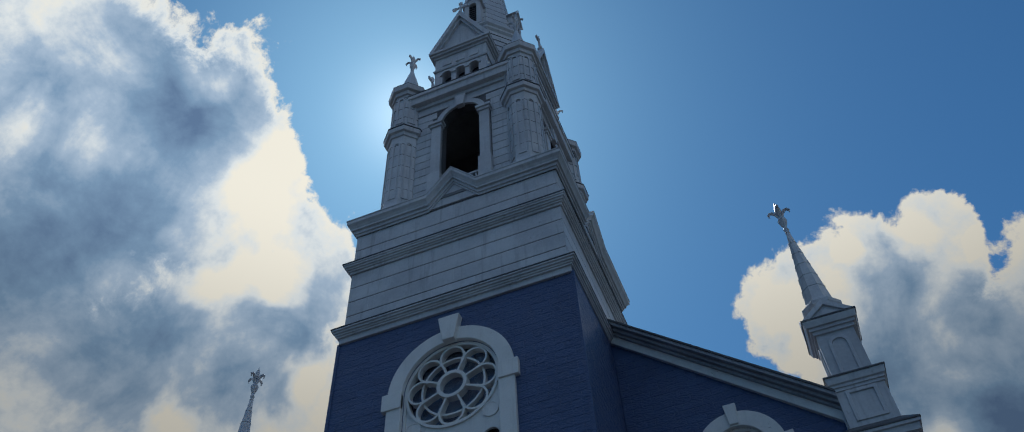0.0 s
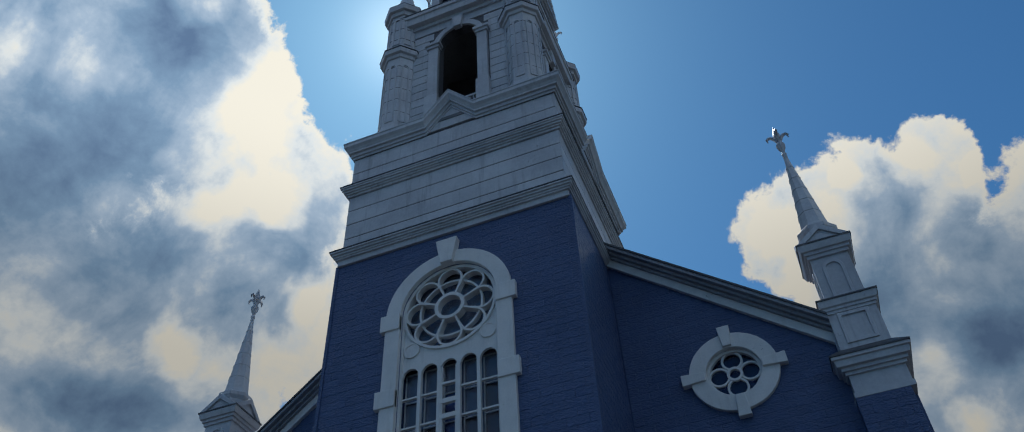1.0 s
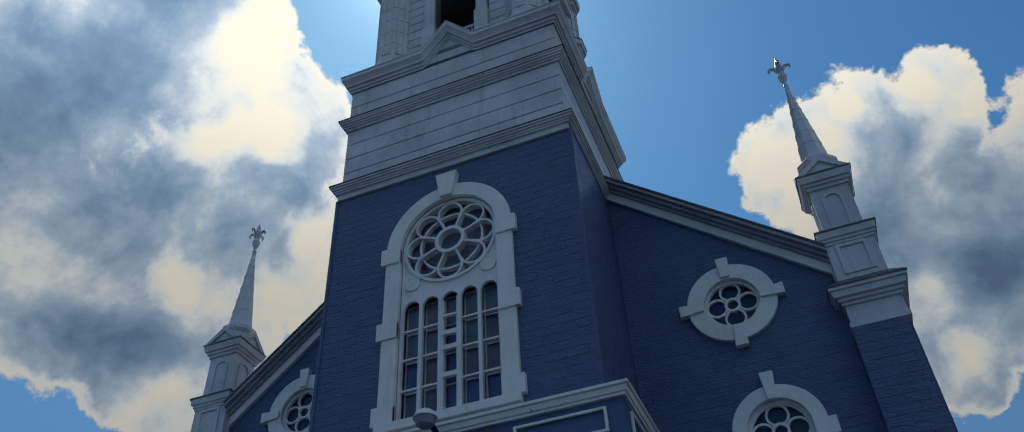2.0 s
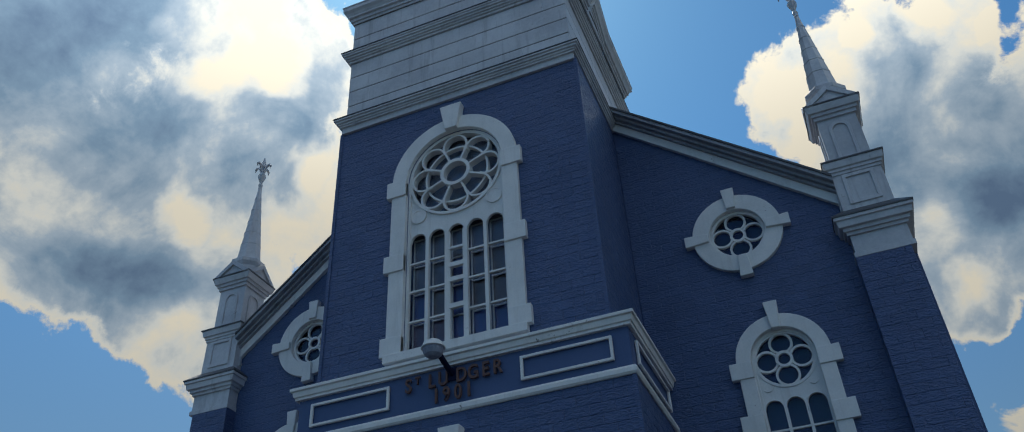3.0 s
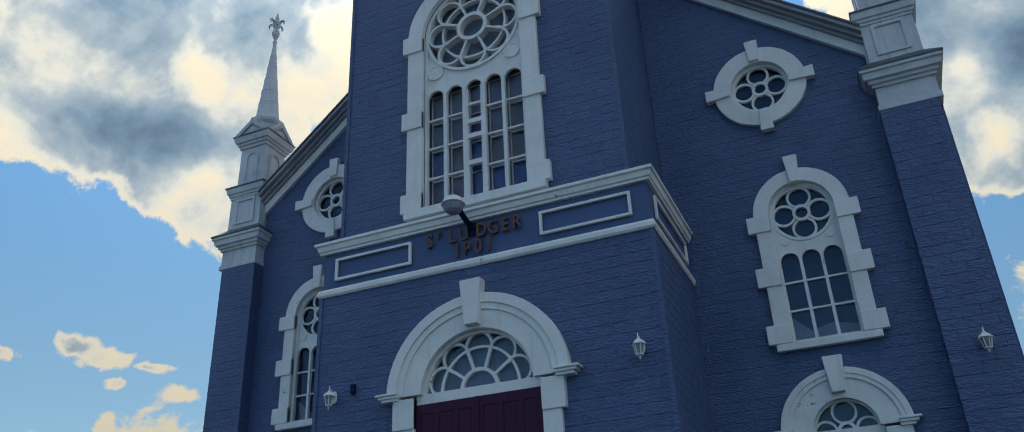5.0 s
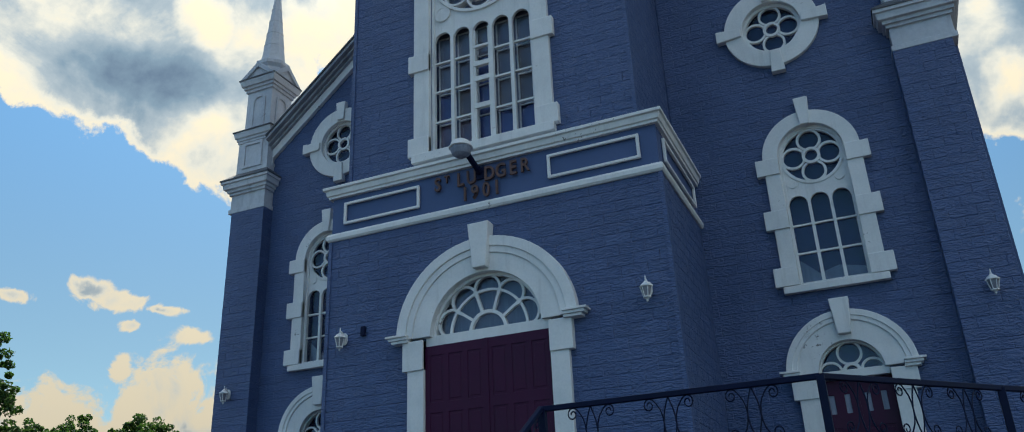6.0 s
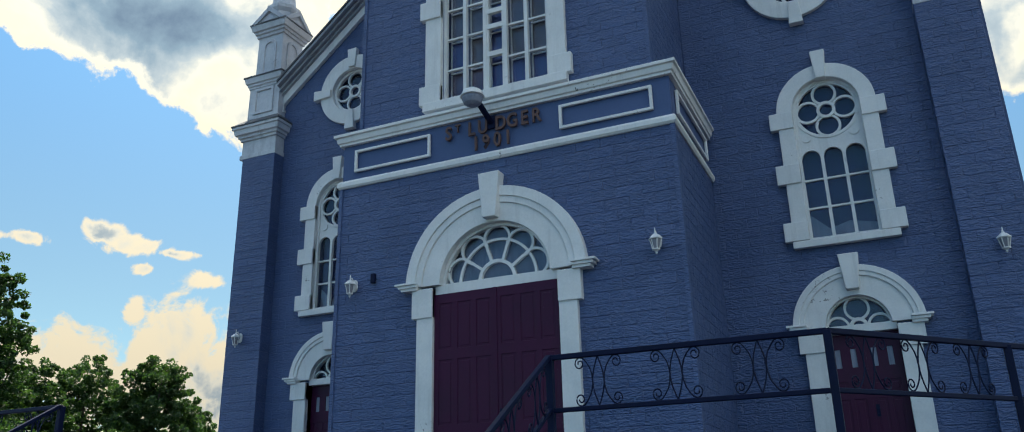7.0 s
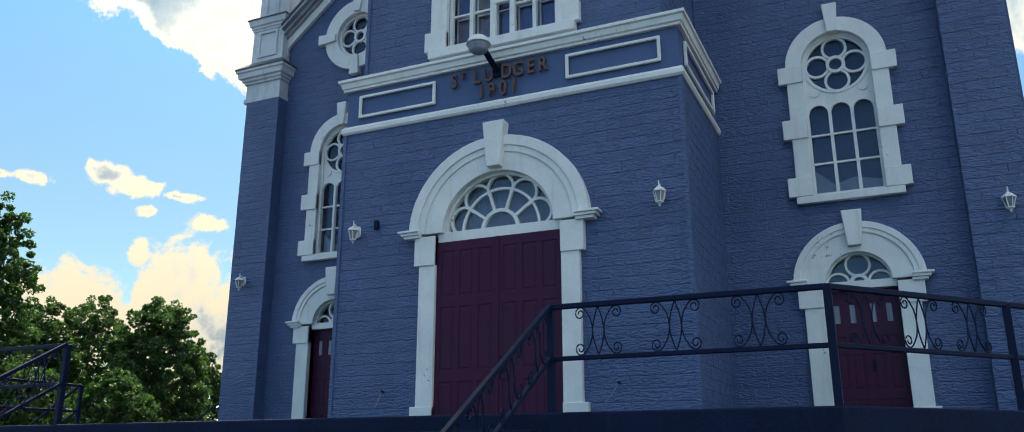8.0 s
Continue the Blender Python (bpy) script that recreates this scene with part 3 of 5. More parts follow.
def fleur(bm, z, s=1.0):
    """A fleur-de-lis finial about 1.2 m high on a knob, petals in two planes."""
    stack(bm, [(0.05 * s, z), (0.07 * s, z + 0.1 * s), (0.04 * s, z + 0.18 * s), (0.10 * s, z + 0.34 * s), (0.12 * s, z + 0.46 * s), (0.06 * s, z + 0.58 * s),
               (0.05 * s, z + 0.66 * s), (0.09 * s, z + 0.86 * s), (0.07 * s, z + 0.98 * s), (0.01 * s, z + 1.2 * s)], 8, 0)
    for c, d in ((1, 0), (-1, 0), (0, 1), (0, -1)):
        curl = ((0.02, 0.48, 0.03), (0.05, 0.62, 0.04), (0.10, 0.75, 0.048), (0.17, 0.83, 0.048), (0.245, 0.84, 0.042), (0.29, 0.785, 0.04), (0.285, 0.70, 0.022))
        tube(bm, [(c * r * s, d * r * s, z + h * s) for r, h, _ in curl], [w * s for _, _, w in curl], 6)


def cross(bm, z, s=1.0):
    stack(bm, [(0.05 * s, z), (0.10 * s, z + 0.12 * s), (0.045 * s, z + 0.22 * s)], 8, 0)
    box(bm, -0.045 * s, 0.045 * s, -0.035 * s, 0.035 * s, z + 0.2 * s, z + 0.98 * s)
    box(bm, -0.27 * s, 0.27 * s, -0.03 * s, 0.03 * s, z + 0.6 * s, z + 0.69 * s)
    for x, zz in ((0.27, 0.645), (-0.27, 0.645), (0, 0.98)):
        box(bm, (x - 0.075) * s, (x + 0.075) * s, -0.04 * s, 0.04 * s, z + (zz - 0.075) * s, z + (zz + 0.075) * s)


for sx, sy in ((1, -1), (-1, -1), (1, 1), (-1, 1)):
    t = base("turret", pose(2.0 * sx, -2.28 if sy < 0 else 1.88, 19.6), "octagonal white tin corner turret with a pointed cap", "turret", "belfry turrets", "structure")
    bm = bmesh.new()
    stack(bm, [(0.58, 0.0), (0.57, 0.25), (0.49, 0.7), (0.48, 6.6)], 8, 22.5)
    part("shaft", bm, TIN, t)
    for z in (1.3, 1.85, 2.4, 2.95, 3.5, 5.0, 5.55, 6.1):
        seam_ring(t, 0.492, z)
    bm = bmesh.new()
    for z in (4.32, 6.81):
        stack(bm, [(0.655, z), (0.655, z + 0.03), (0.5, z + 0.12)], 8, 22.5)
    part("flashing", bm, FLASHING, t)
    bm = bmesh.new()
    stack(bm, [(0.48, 3.95), (0.53, 3.96), (0.54, 4.10), (0.62, 4.12), (0.64, 4.30), (0.48, 4.45)], 8, 22.5)
    part("string_course", bm, TIN, t, bevel=0.008)
    bm = bmesh.new()
    stack(bm, [(0.48, 6.35), (0.54, 6.36), (0.54, 6.55), (0.63, 6.57), (0.66, 6.80), (0.48, 6.9)], 8, 22.5)
    part("cap", bm, TIN, t, bevel=0.008)
    bm = bmesh.new()
    stack(bm, [(0.47, 6.88), (0.40, 7.05), (0.05, 8.75)], 8, 22.5)
    part("spirelet", bm, TIN, t)
    bm = bmesh.new()
    fleur(bm, 8.72, 0.95)
    part("finial", bm, TIN, t, smooth=False)
    for k in range(8):
        bm = bmesh.new()
        for lo, hi in ((0.85, 3.5), (4.7, 6.05)):
            plate(bm, arch(0, 0.125, lo, hi, 8), [arch(0, 0.075, lo + 0.05, hi, 8)], -0.515, -0.46)
        bmesh.ops.transform(bm, matrix=pose(0, 0, 0, 0, 0, 45 * k), verts=bm.verts)
        part("sunk_panel", bm, TIN, t)

# gabled dormers on the belfry roof and the spire
for nm, m in FACE.items():
    d = base("dormer", m @ pose(0, {"front": -0.14, "right": 0.2, "left": 0.02, "back": 0.1}[nm], 0), "white tin gabled dormer with three small arches", "dormer", "spire dormers", "structure")
    bm = bmesh.new()
    plate(bm, [(-0.95, 25.8), (0.95, 25.8), (0.95, 28.1), (-0.95, 28.1)], [arch(x, 0.165, 26.05, 26.75, 10) for x in (-0.5, 0, 0.5)], -2.38, -2.15)
    box(bm, -0.95, -0.8, -2.15, -1.2, 25.8, 28.1), box(bm, 0.8, 0.95, -2.15, -1.2, 25.8, 28.1)
    part("wall", bm, TIN, d)
    # dark sheet in place of the shade inside the dormer
    bm = bmesh.new()
    box(bm, -0.79, 0.79, -2.1, -2.05, 25.8, 28.1)
    part("dark_back", bm, DARK, d)
    for x in (-0.5, 0, 0.5):
        bm = bmesh.new()
        ring(bm, x, 26.75, 0.165, 0.25, -2.43, -2.36, 0, 180, 12)
        part("hood", bm, TIN, d)
        bm = bmesh.new()
        box(bm, x - 0.17, x + 0.17, -2.41, -2.37, 27.38, 27.72)
        part("sunk_panel", bm, TIN, d, bevel=0.01)
    bm = bmesh.new()
    moulding(bm, [(-0.95, -1.2), (-0.95, -2.38), (0.95, -2.38), (0.95, -1.2)], [(-0.02, 27.95), (0.05, 27.95), (0.05, 28.06), (0.13, 28.06), (0.13, 28.16), (0.19, 28.17), (0.19, 28.3), (-0.02, 28.36)])
    moulding(bm, [(-0.95, -1.2), (-0.95, -2.38), (0.95, -2.38), (0.95, -1.2)], [(-0.02, 27.1), (0.04, 27.1), (0.06, 27.18), (-0.02, 27.22)])
    part("cornice", bm, TIN, d, bevel=0.008)
    bm = bmesh.new()
    prism(bm, [(-1.05, 28.34), (1.05, 28.34), (0, 30.55)], -2.36, 0.0)
    part("gable", bm, TIN, d)
    bm = bmesh.new()
    for s in (-1, 1):
        prism(bm, [(s * 1.16, 28.3), (s * 0.98, 28.3), (0, 30.45), (0, 30.80)], -2.56, -0.3)
        prism(bm, [(s * 0.98, 28.36), (s * 0.86, 28.36), (0, 30.24), (0, 30.45)], -2.46, -2.3)
    part("raking_moulding", bm, TIN, d, bevel=0.008)
    bm = bmesh.new()
    cross(bm, 30.72, 0.95)
    bmesh.ops.translate(bm, verts=bm.verts, vec=(0, -2.40, 0))
    part("cross", bm, TIN, d)

spire = base("spire", Matrix.Identity(4), "tall octagonal white tin spire with louvred openings", "spire", kind="structure")
bm = bmesh.new()
stack(bm, [(1.75, 25.8), (1.45, 28.4), (1.26, 31.6), (1.22, 32.0), (0.06, 45.5)], 8, 22.5)
part("shaft", bm, TIN, spire)
for i in range(7):
    seam_ring(spire, 1.46 - 0.0594 * 0.45 * i + 0.006, 28.5 + 0.45 * i)
for i in range(14):
    seam_ring(spire, 1.22 - 0.0859 * (0.3 + 0.5 * i) + 0.006, 32.3 + 0.5 * i)
bm = bmesh.new()
stack(bm, [(1.25, 31.5), (1.34, 31.62), (1.34, 31.75), (1.42, 31.85), (1.42, 31.95), (1.2, 32.1)], 8, 22.5)
part("band", bm, TIN, spire, bevel=0.01)
for nm, m in FACE.items():
    bm = bmesh.new()
    plate(bm, [(-0.34, 32.0), (0.34, 32.0), (0.34, 33.9), (0, 34.6), (-0.34, 33.9)], [arch(0, 0.17, 32.2, 33.7, 10)], -1.42, -0.7)
    for s in (-1, 1):
        prism(bm, [(s * 0.44, 33.75), (s * 0.34, 33.75), (0, 34.5), (0, 34.72)], -1.5, -0.7)
    bmesh.ops.transform(bm, matrix=m, verts=bm.verts)
    lou = part("lucarne", bm, TIN, spire)
    bm = bmesh.new()
    for i in range(9):
        box(bm, -0.17, 0.17, -1.34, -1.24, 32.24 + 0.18 * i, 32.32 + 0.18 * i)
    box(bm, -0.17, 0.17, -1.2, -1.15, 32.2, 33.9)
    bmesh.ops.transform(bm, matrix=m, verts=bm.verts)
    part("louvre", bm, LOUVRE, lou)

# ---- porch frieze ----
bm = bmesh.new()
line = [(-PORCH_X, 0.0), (-PORCH_X, PORCH_Y), (PORCH_X, PORCH_Y), (PORCH_X, 0.0)]
moulding(bm, line, [(-0.3, 8.50), (0.05, 8.50), (0.05, 8.55), (0.08, 8.56), (0.10, 8.66), (0.14, 8.67), (0.14, 8.73), (-0.3, 8.80)])
tagged(part("cornice_porch", bm, WHITE, bevel=0.008), "white wooden cornice above the inscribed frieze", "cornice", kind="structure")
bm = bmesh.new()
moulding(bm, line, [(-0.02, 7.60), (0.03, 7.60), (0.06, 7.64), (0.06, 7.71), (0.03, 7.76), (-0.02, 7.76)])
tagged(part("trim_band", bm, WHITE, bevel=0.006), "white string course under the frieze", "trim", kind="structure")

# ---- forecourt ----
bm = bmesh.new()
prism_pts = [(-10.0, 1.9), (-10.0, -7.72), (5.5, -7.72), (9.9, -3.1), (9.9, 1.9)]
a = [bm.verts.new((x, y, SILL)) for x, y in prism_pts]
b = [bm.verts.new((x, y, 0.0)) for x, y in prism_pts]
bm.faces.new(a), bm.faces.new(b[::-1])
for i in range(5):
    bm.faces.new((a[i], b[i], b[(i + 1) % 5], a[(i + 1) % 5]))
tagged(part("platform", bm, CONCRETE, bevel=0.02), "dark painted concrete forecourt platform", "platform", kind="structure")
bm = bmesh.new()
v = [bm.verts.new(c) for c in ((-2500, -2500, 0), (2500, -2500, 0), (2500, 2500, 0), (-2500, 2500, 0))]
bm.faces.new(v)
tagged(part("ground", bm, GROUND), "grey asphalt ground round the church", "ground", kind="structure")

# ---- windows ----
def shift_part(name, bm, mat, parent, z0, label="", bevel=0.0):
    bmesh.ops.translate(bm, verts=bm.verts, vec=(0, 0, -z0))
    return part(name, bm, mat, parent, label, bevel)


def surround(w, z0, inner, outer, spring, bottom, out, rise=1.0, k=24):
    """The flat arched band with legs round an opening."""
    bm = bmesh.new()
    plate(bm, arch(0, outer, bottom, spring, k, rise), [arch(0, inner, bottom + 0.14, spring, k, rise)], -out, 0.10)
    return shift_part("surround", bm, WHITE, w, z0, bevel=0.012)


def keystone(w, z0, top, bottom, wt, wb, out):
    bm = bmesh.new()
    prism(bm, [(-wb, bottom), (wb, bottom), (wt, top), (-wt, top)], -out, 0.0)
    shift_part("keystone", bm, WHITE, w, z0, bevel=0.015)


def quoins(w, z0, x0, x1, levels, out):
    for lo, hi in levels:
        for s in (-1, 1):
            bm = bmesh.new()
            a, b = sorted((s * x0, s * x1))
            box(bm, a, b, -out, 0.0, lo, hi)
            shift_part("quoin", bm, WHITE, w, z0, bevel=0.012)


def tracery(w, z0, name, fn, y0=0.06, y1=0.12):
    bm = bmesh.new()
    fn(bm, y0, y1)
    return shift_part(name, bm, WHITE, w, z0)


def foils(bm, cz, count, dist, r, wid, y0, y1, first=0.0, span=360.0, k=20, reach=128):
    """Round lobes in a circle, each open towards the middle."""
    for i in range(count):
        a = first + span * i / (count if span >= 360 else count - 1)
        cx, zz = dist * math.cos(radians(a)), cz + dist * math.sin(radians(a))
        ring(bm, cx, zz, r - wid, r, y0 + 0.004 * (i % 2), y1, a - reach, a + reach, k)


def lancet_plate(bm, centres, half, spring, cz, r, width, y0, y1, k=72):
    """The board between a round light and a row of round-headed lights."""
    xs = [-width + 2 * width * i / k for i in range(k + 1)]
    col = []
    for x in xs:
        top = cz - math.sqrt(max(0.0, r * r - x * x))
        low = spring
        for c in centres:
            if abs(x - c) < half:
                low = spring + math.sqrt(half * half - (x - c) ** 2)
        col.append([bm.verts.new(p) for p in ((x, y0, low), (x, y0, max(top, low + 0.01)), (x, y1, max(top, low + 0.01)), (x, y1, low))])
    for p, q in zip(col, col[1:]):
        for j in range(4):
            bm.faces.new((p[j], p[(j + 1) % 4], q[(j + 1) % 4], q[j]))
    bm.faces.new(col[0]), bm.faces.new(col[-1][::-1])


def pane(w, z0, outline, y, name="pane"):
    bm = bmesh.new()
    prism(bm, outline, y, y + 0.012)
    ob = shift_part(name, bm, GLASS, w, z0)
    ob.visible_shadow = False
    return ob


def side_window(x, name):
    z0 = 6.03
    w = base(name, pose(x, 0, z0), "white arched church window with a quatrefoil over three lights", "window", "side windows", "structure")
    surround(w, z0, 0.60, 0.885, 8.71, 6.03, 0.09)
    keystone(w, z0, 9.86, 9.28, 0.135, 0.085, 0.16)
    quoins(w, z0, 0.60, 1.03, ((8.38, 8.72), (7.27, 7.65), (6.16, 6.52)), 0.125)
    bm = bmesh.new()
    box(bm, -0.90, 0.90, -0.13, 0.0, 6.02, 6.15)
    shift_part("sill", bm, WHITE, w, z0, bevel=0.012)

    def outer(bm, y0, y1):
        plate(bm, arch(0, 0.63, 6.16, 8.71), [arch(0, 0.555, 6.22, 8.70)], y0 - 0.03, y1)
    tracery(w, z0, "window_frame", outer)

    def rose(bm, y0, y1):
        ring(bm, 0, 8.70, 0.52, 0.575, y0 - 0.01, y1, k=40)
        foils(bm, 8.70, 4, 0.328, 0.228, 0.045, y0, y1, 0, reach=155)
        ring(bm, 0, 8.70, 0.115, 0.17, y0 - 0.012, y1, k=20)
    tracery(w, z0, "quatrefoil", rose)

    def board(bm, y0, y1):
        lancet_plate(bm, (-0.385, 0, 0.385), 0.165, 7.76, 8.70, 0.545, 0.56, y0 + 0.01, y1)
        for s in (-1, 1):
            ring(bm, s * 0.42, 8.18, 0.0, 0.085, y0 - 0.012, y1, k=16)
        for c in (-0.385, 0, 0.385):
            ring(bm, c, 7.76, 0.165, 0.19, y0 - 0.004, y1, 10, 170, 14)
    tracery(w, z0, "carved_panel", board)
    for s in (-1, 1):
        tracery(w, z0, "mullion", lambda bm, y0, y1: box(bm, s * 0.192 - 0.028, s * 0.192 + 0.028, y0 - 0.02, y1, 6.2, 7.8))
    for z in (7.34, 6.79):
        tracery(w, z0, "glazing_bar", lambda bm, y0, y1: box(bm, -0.56, 0.56, y0 + 0.015, y1 + 0.01, z - 0.018, z + 0.018))
    pane(w, z0, arch(0, 0.58, 6.18, 8.70), 0.125)
    # added sheet: its dark blue stands in for the sky's reflection
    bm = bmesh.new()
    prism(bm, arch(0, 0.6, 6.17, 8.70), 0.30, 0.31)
    shift_part("lining", bm, DARK_REFLECTION, w, z0, "added dark blue sheet for the sky reflected in the glass")
    bm = bmesh.new()
    prism(bm, [(-0.56, 6.16), (0.56, 6.16), (0.56, 6.42), (0.1, 6.52), (-0.25, 6.42), (-0.56, 6.72)], 0.24, 0.25)
    shift_part("blind", bm, CURTAIN, w, z0, "pale drooping blind behind the glass")
    return w


side_window(5.52, "window_1")
copy_thing(bpy.data.objects["window_1"], pose(-5.52, 0, 6.03)).name = "window_2"


def oculus(x, name):
    z0 = 10.6
    c = 11.66
    w = base(name, pose(x, 0, z0), "round white quatrefoil window with four projecting keystones", "window", "round windows", "structure")
    bm = bmesh.new()
    ring(bm, 0, c, 0.575, 0.935, -0.09, 0.03, k=48)
    shift_part("surround", bm, WHITE, w, z0, bevel=0.012)
    for a in range(4):
        bm = bmesh.new()
        prism(bm, [(-0.095, 0.60), (0.095, 0.60), (0.135, 1.10), (-0.135, 1.10)], -0.15, 0.0)
        bmesh.ops.transform(bm, matrix=Matrix.Translation((0, 0, c)) @ Matrix.Rotation(radians(90 * a), 4, "Y"), verts=bm.verts)
        shift_part("keystone", bm, WHITE, w, z0, bevel=0.012)

    def rose(bm, y0, y1):
        ring(bm, 0, c, 0.515, 0.59, y0 - 0.03, y1, k=40)
        foils(bm, c, 4, 0.328, 0.228, 0.045, y0, y1, 0, reach=155)
        ring(bm, 0, c, 0.115, 0.17, y0 - 0.012, y1, k=20)
    tracery(w, z0, "quatrefoil", rose)
    pane(w, z0, circle(0, c, 0.585), 0.125)
    # same added sheet here, coloured like blue sky mirrored in the round pane
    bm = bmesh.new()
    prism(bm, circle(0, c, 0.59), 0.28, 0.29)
    shift_part("lining", bm, DARK_REFLECTION, w, z0, "added dark blue sheet for the sky reflected in the glass")
    return w


oculus(5.24, "window_3")
copy_thing(bpy.data.objects["window_3"], pose(-5.24, 0, 10.6)).name = "window_4"


def tower_window():
    z0 = 8.87
    y = -2.87
    w = base("window_5", pose(0, y, z0), "large white arched rose window over five tall lights", "window", kind="structure")
    surround(w, z0, 1.11, 1.455, 13.14, 8.88, 0.09, k=32)
    keystone(w, z0, 14.90, 14.22, 0.26, 0.14, 0.20)
    quoins(w, z0, 1.11, 1.56, ((12.78, 13.20), (10.88, 11.28), (9.00, 9.40)), 0.13)
    bm = bmesh.new()
    box(bm, -1.47, 1.47, -0.15, 0.0, 8.85, 9.03)
    shift_part("sill", bm, WHITE, w, z0, bevel=0.012)
    c = 13.14

    def outer(bm, y0, y1):
        plate(bm, arch(0, 1.13, 9.0, c, 32), [arch(0, 1.045, 9.07, c, 32)], y0 - 0.03, y1)
    tracery(w, z0, "window_frame", outer)

    def rose(bm, y0, y1):
        ring(bm, 0, c, 1.02, 1.08, y0 - 0.012, y1, k=56)
        foils(bm, c, 8, 0.735, 0.298, 0.045, y0, y1, 0, k=20)
        ring(bm, 0, c, 0.27, 0.35, y0 - 0.015, y1, k=28)
        for i in range(8):
            a = radians(22.5 + 45 * i)
            bar(bm, (0.34 * math.cos(a), c + 0.34 * math.sin(a)), (0.62 * math.cos(a), c + 0.62 * math.sin(a)), 0.045, y0 + 0.002, y1)
    tracery(w, z0, "rose_tracery", rose, 0.04, 0.20)
    tracery(w, z0, "inner_ring", lambda bm, y0, y1: ring(bm, 0, c, 0.70, 0.745, y0 + 0.05, y1 + 0.10, k=48))
    cs = (-0.86, -0.43, 0, 0.43, 0.86)

    def board(bm, y0, y1):
        lancet_plate(bm, cs, 0.172, 11.60, c, 1.04, 1.05, y0 + 0.01, y1, 120)
        for s in (-1, 1):
            ring(bm, s * 0.86, 12.22, 0.0, 0.15, y0 - 0.012, y1, k=20)
            ring(bm, s * 0.86, 12.22, 0.15, 0.18, y0 - 0.022, y1, k=20)
        for q in cs:
            ring(bm, q, 11.60, 0.172, 0.205, y0 - 0.006, y1, 5, 175, 14)
    tracery(w, z0, "carved_panel", board)
    for x in (-0.645, -0.215, 0.215, 0.645):
        tracery(w, z0, "mullion", lambda bm, y0, y1: box(bm, x - 0.035, x + 0.035, y0 - 0.03, y1, 9.05, 11.65))
    for z in (11.08, 10.42, 9.74):
        tracery(w, z0, "glazing_bar", lambda bm, y0, y1: (box(bm, -1.05, -0.18, y0 + 0.02, y1 + 0.02, z - 0.02, z + 0.02), box(bm, 0.18, 1.05, y0 + 0.02, y1 + 0.02, z - 0.02, z + 0.02)))

    def vent(bm, y0, y1):
        for z, t in ((10.80, 0.05), (10.46, 0.05), (9.86, 0.05), (11.2, 0.025)):
            box(bm, -0.19, 0.19, y0 - 0.02, y1, z - t, z + t)
        for s in (-1, 1):
            box(bm, s * 0.165 - 0.025, s * 0.165 + 0.025, y0 - 0.01, y1, 9.06, 11.6)
    tracery(w, z0, "vent_sash", vent)
    pane(w, z0, arch(0, 1.09, 9.04, c, 32), 0.225)
    # added sheet whose pale colour replaces the sky reflection in the rose
    bm = bmesh.new()
    prism(bm, arch(0, 1.09, 9.06, c, 32), 0.285, 0.295)
    shift_part("lining", bm, PALE_REFLECTION, w, z0, "added blue grey sheet for the sky reflected in the glass")
    tints = random.Random(4)
    for x in cs:
        for row, (lo, hi) in enumerate(((9.07, 9.74), (9.74, 10.42), (10.42, 11.08), (11.08, 11.74))):
            bm = bmesh.new()
            box(bm, x - 0.17, x + 0.17, 0.27, 0.28, lo + 0.01, hi - 0.01)
            tint = 3 if row == 0 and x < -0.3 else tints.choice(((1, 1, 0), (1, 1, 2), (1, 0, 2), (0, 0, 2))[row])
            shift_part("stained_pane", bm, STAINED[tint], w, z0, "dull stained glass pane")
            bm = bmesh.new()
            box(bm, x - 0.185, x + 0.185, 0.23, 0.262, hi - 0.014, hi + 0.014)
            for q in (-1, 1):
                box(bm, x + q * 0.176 - 0.012, x + q * 0.176 + 0.012, 0.23, 0.262, lo + 0.02, hi - 0.02)
            shift_part("sash", bm, WHITE, w, z0)
    return w


tower_window()


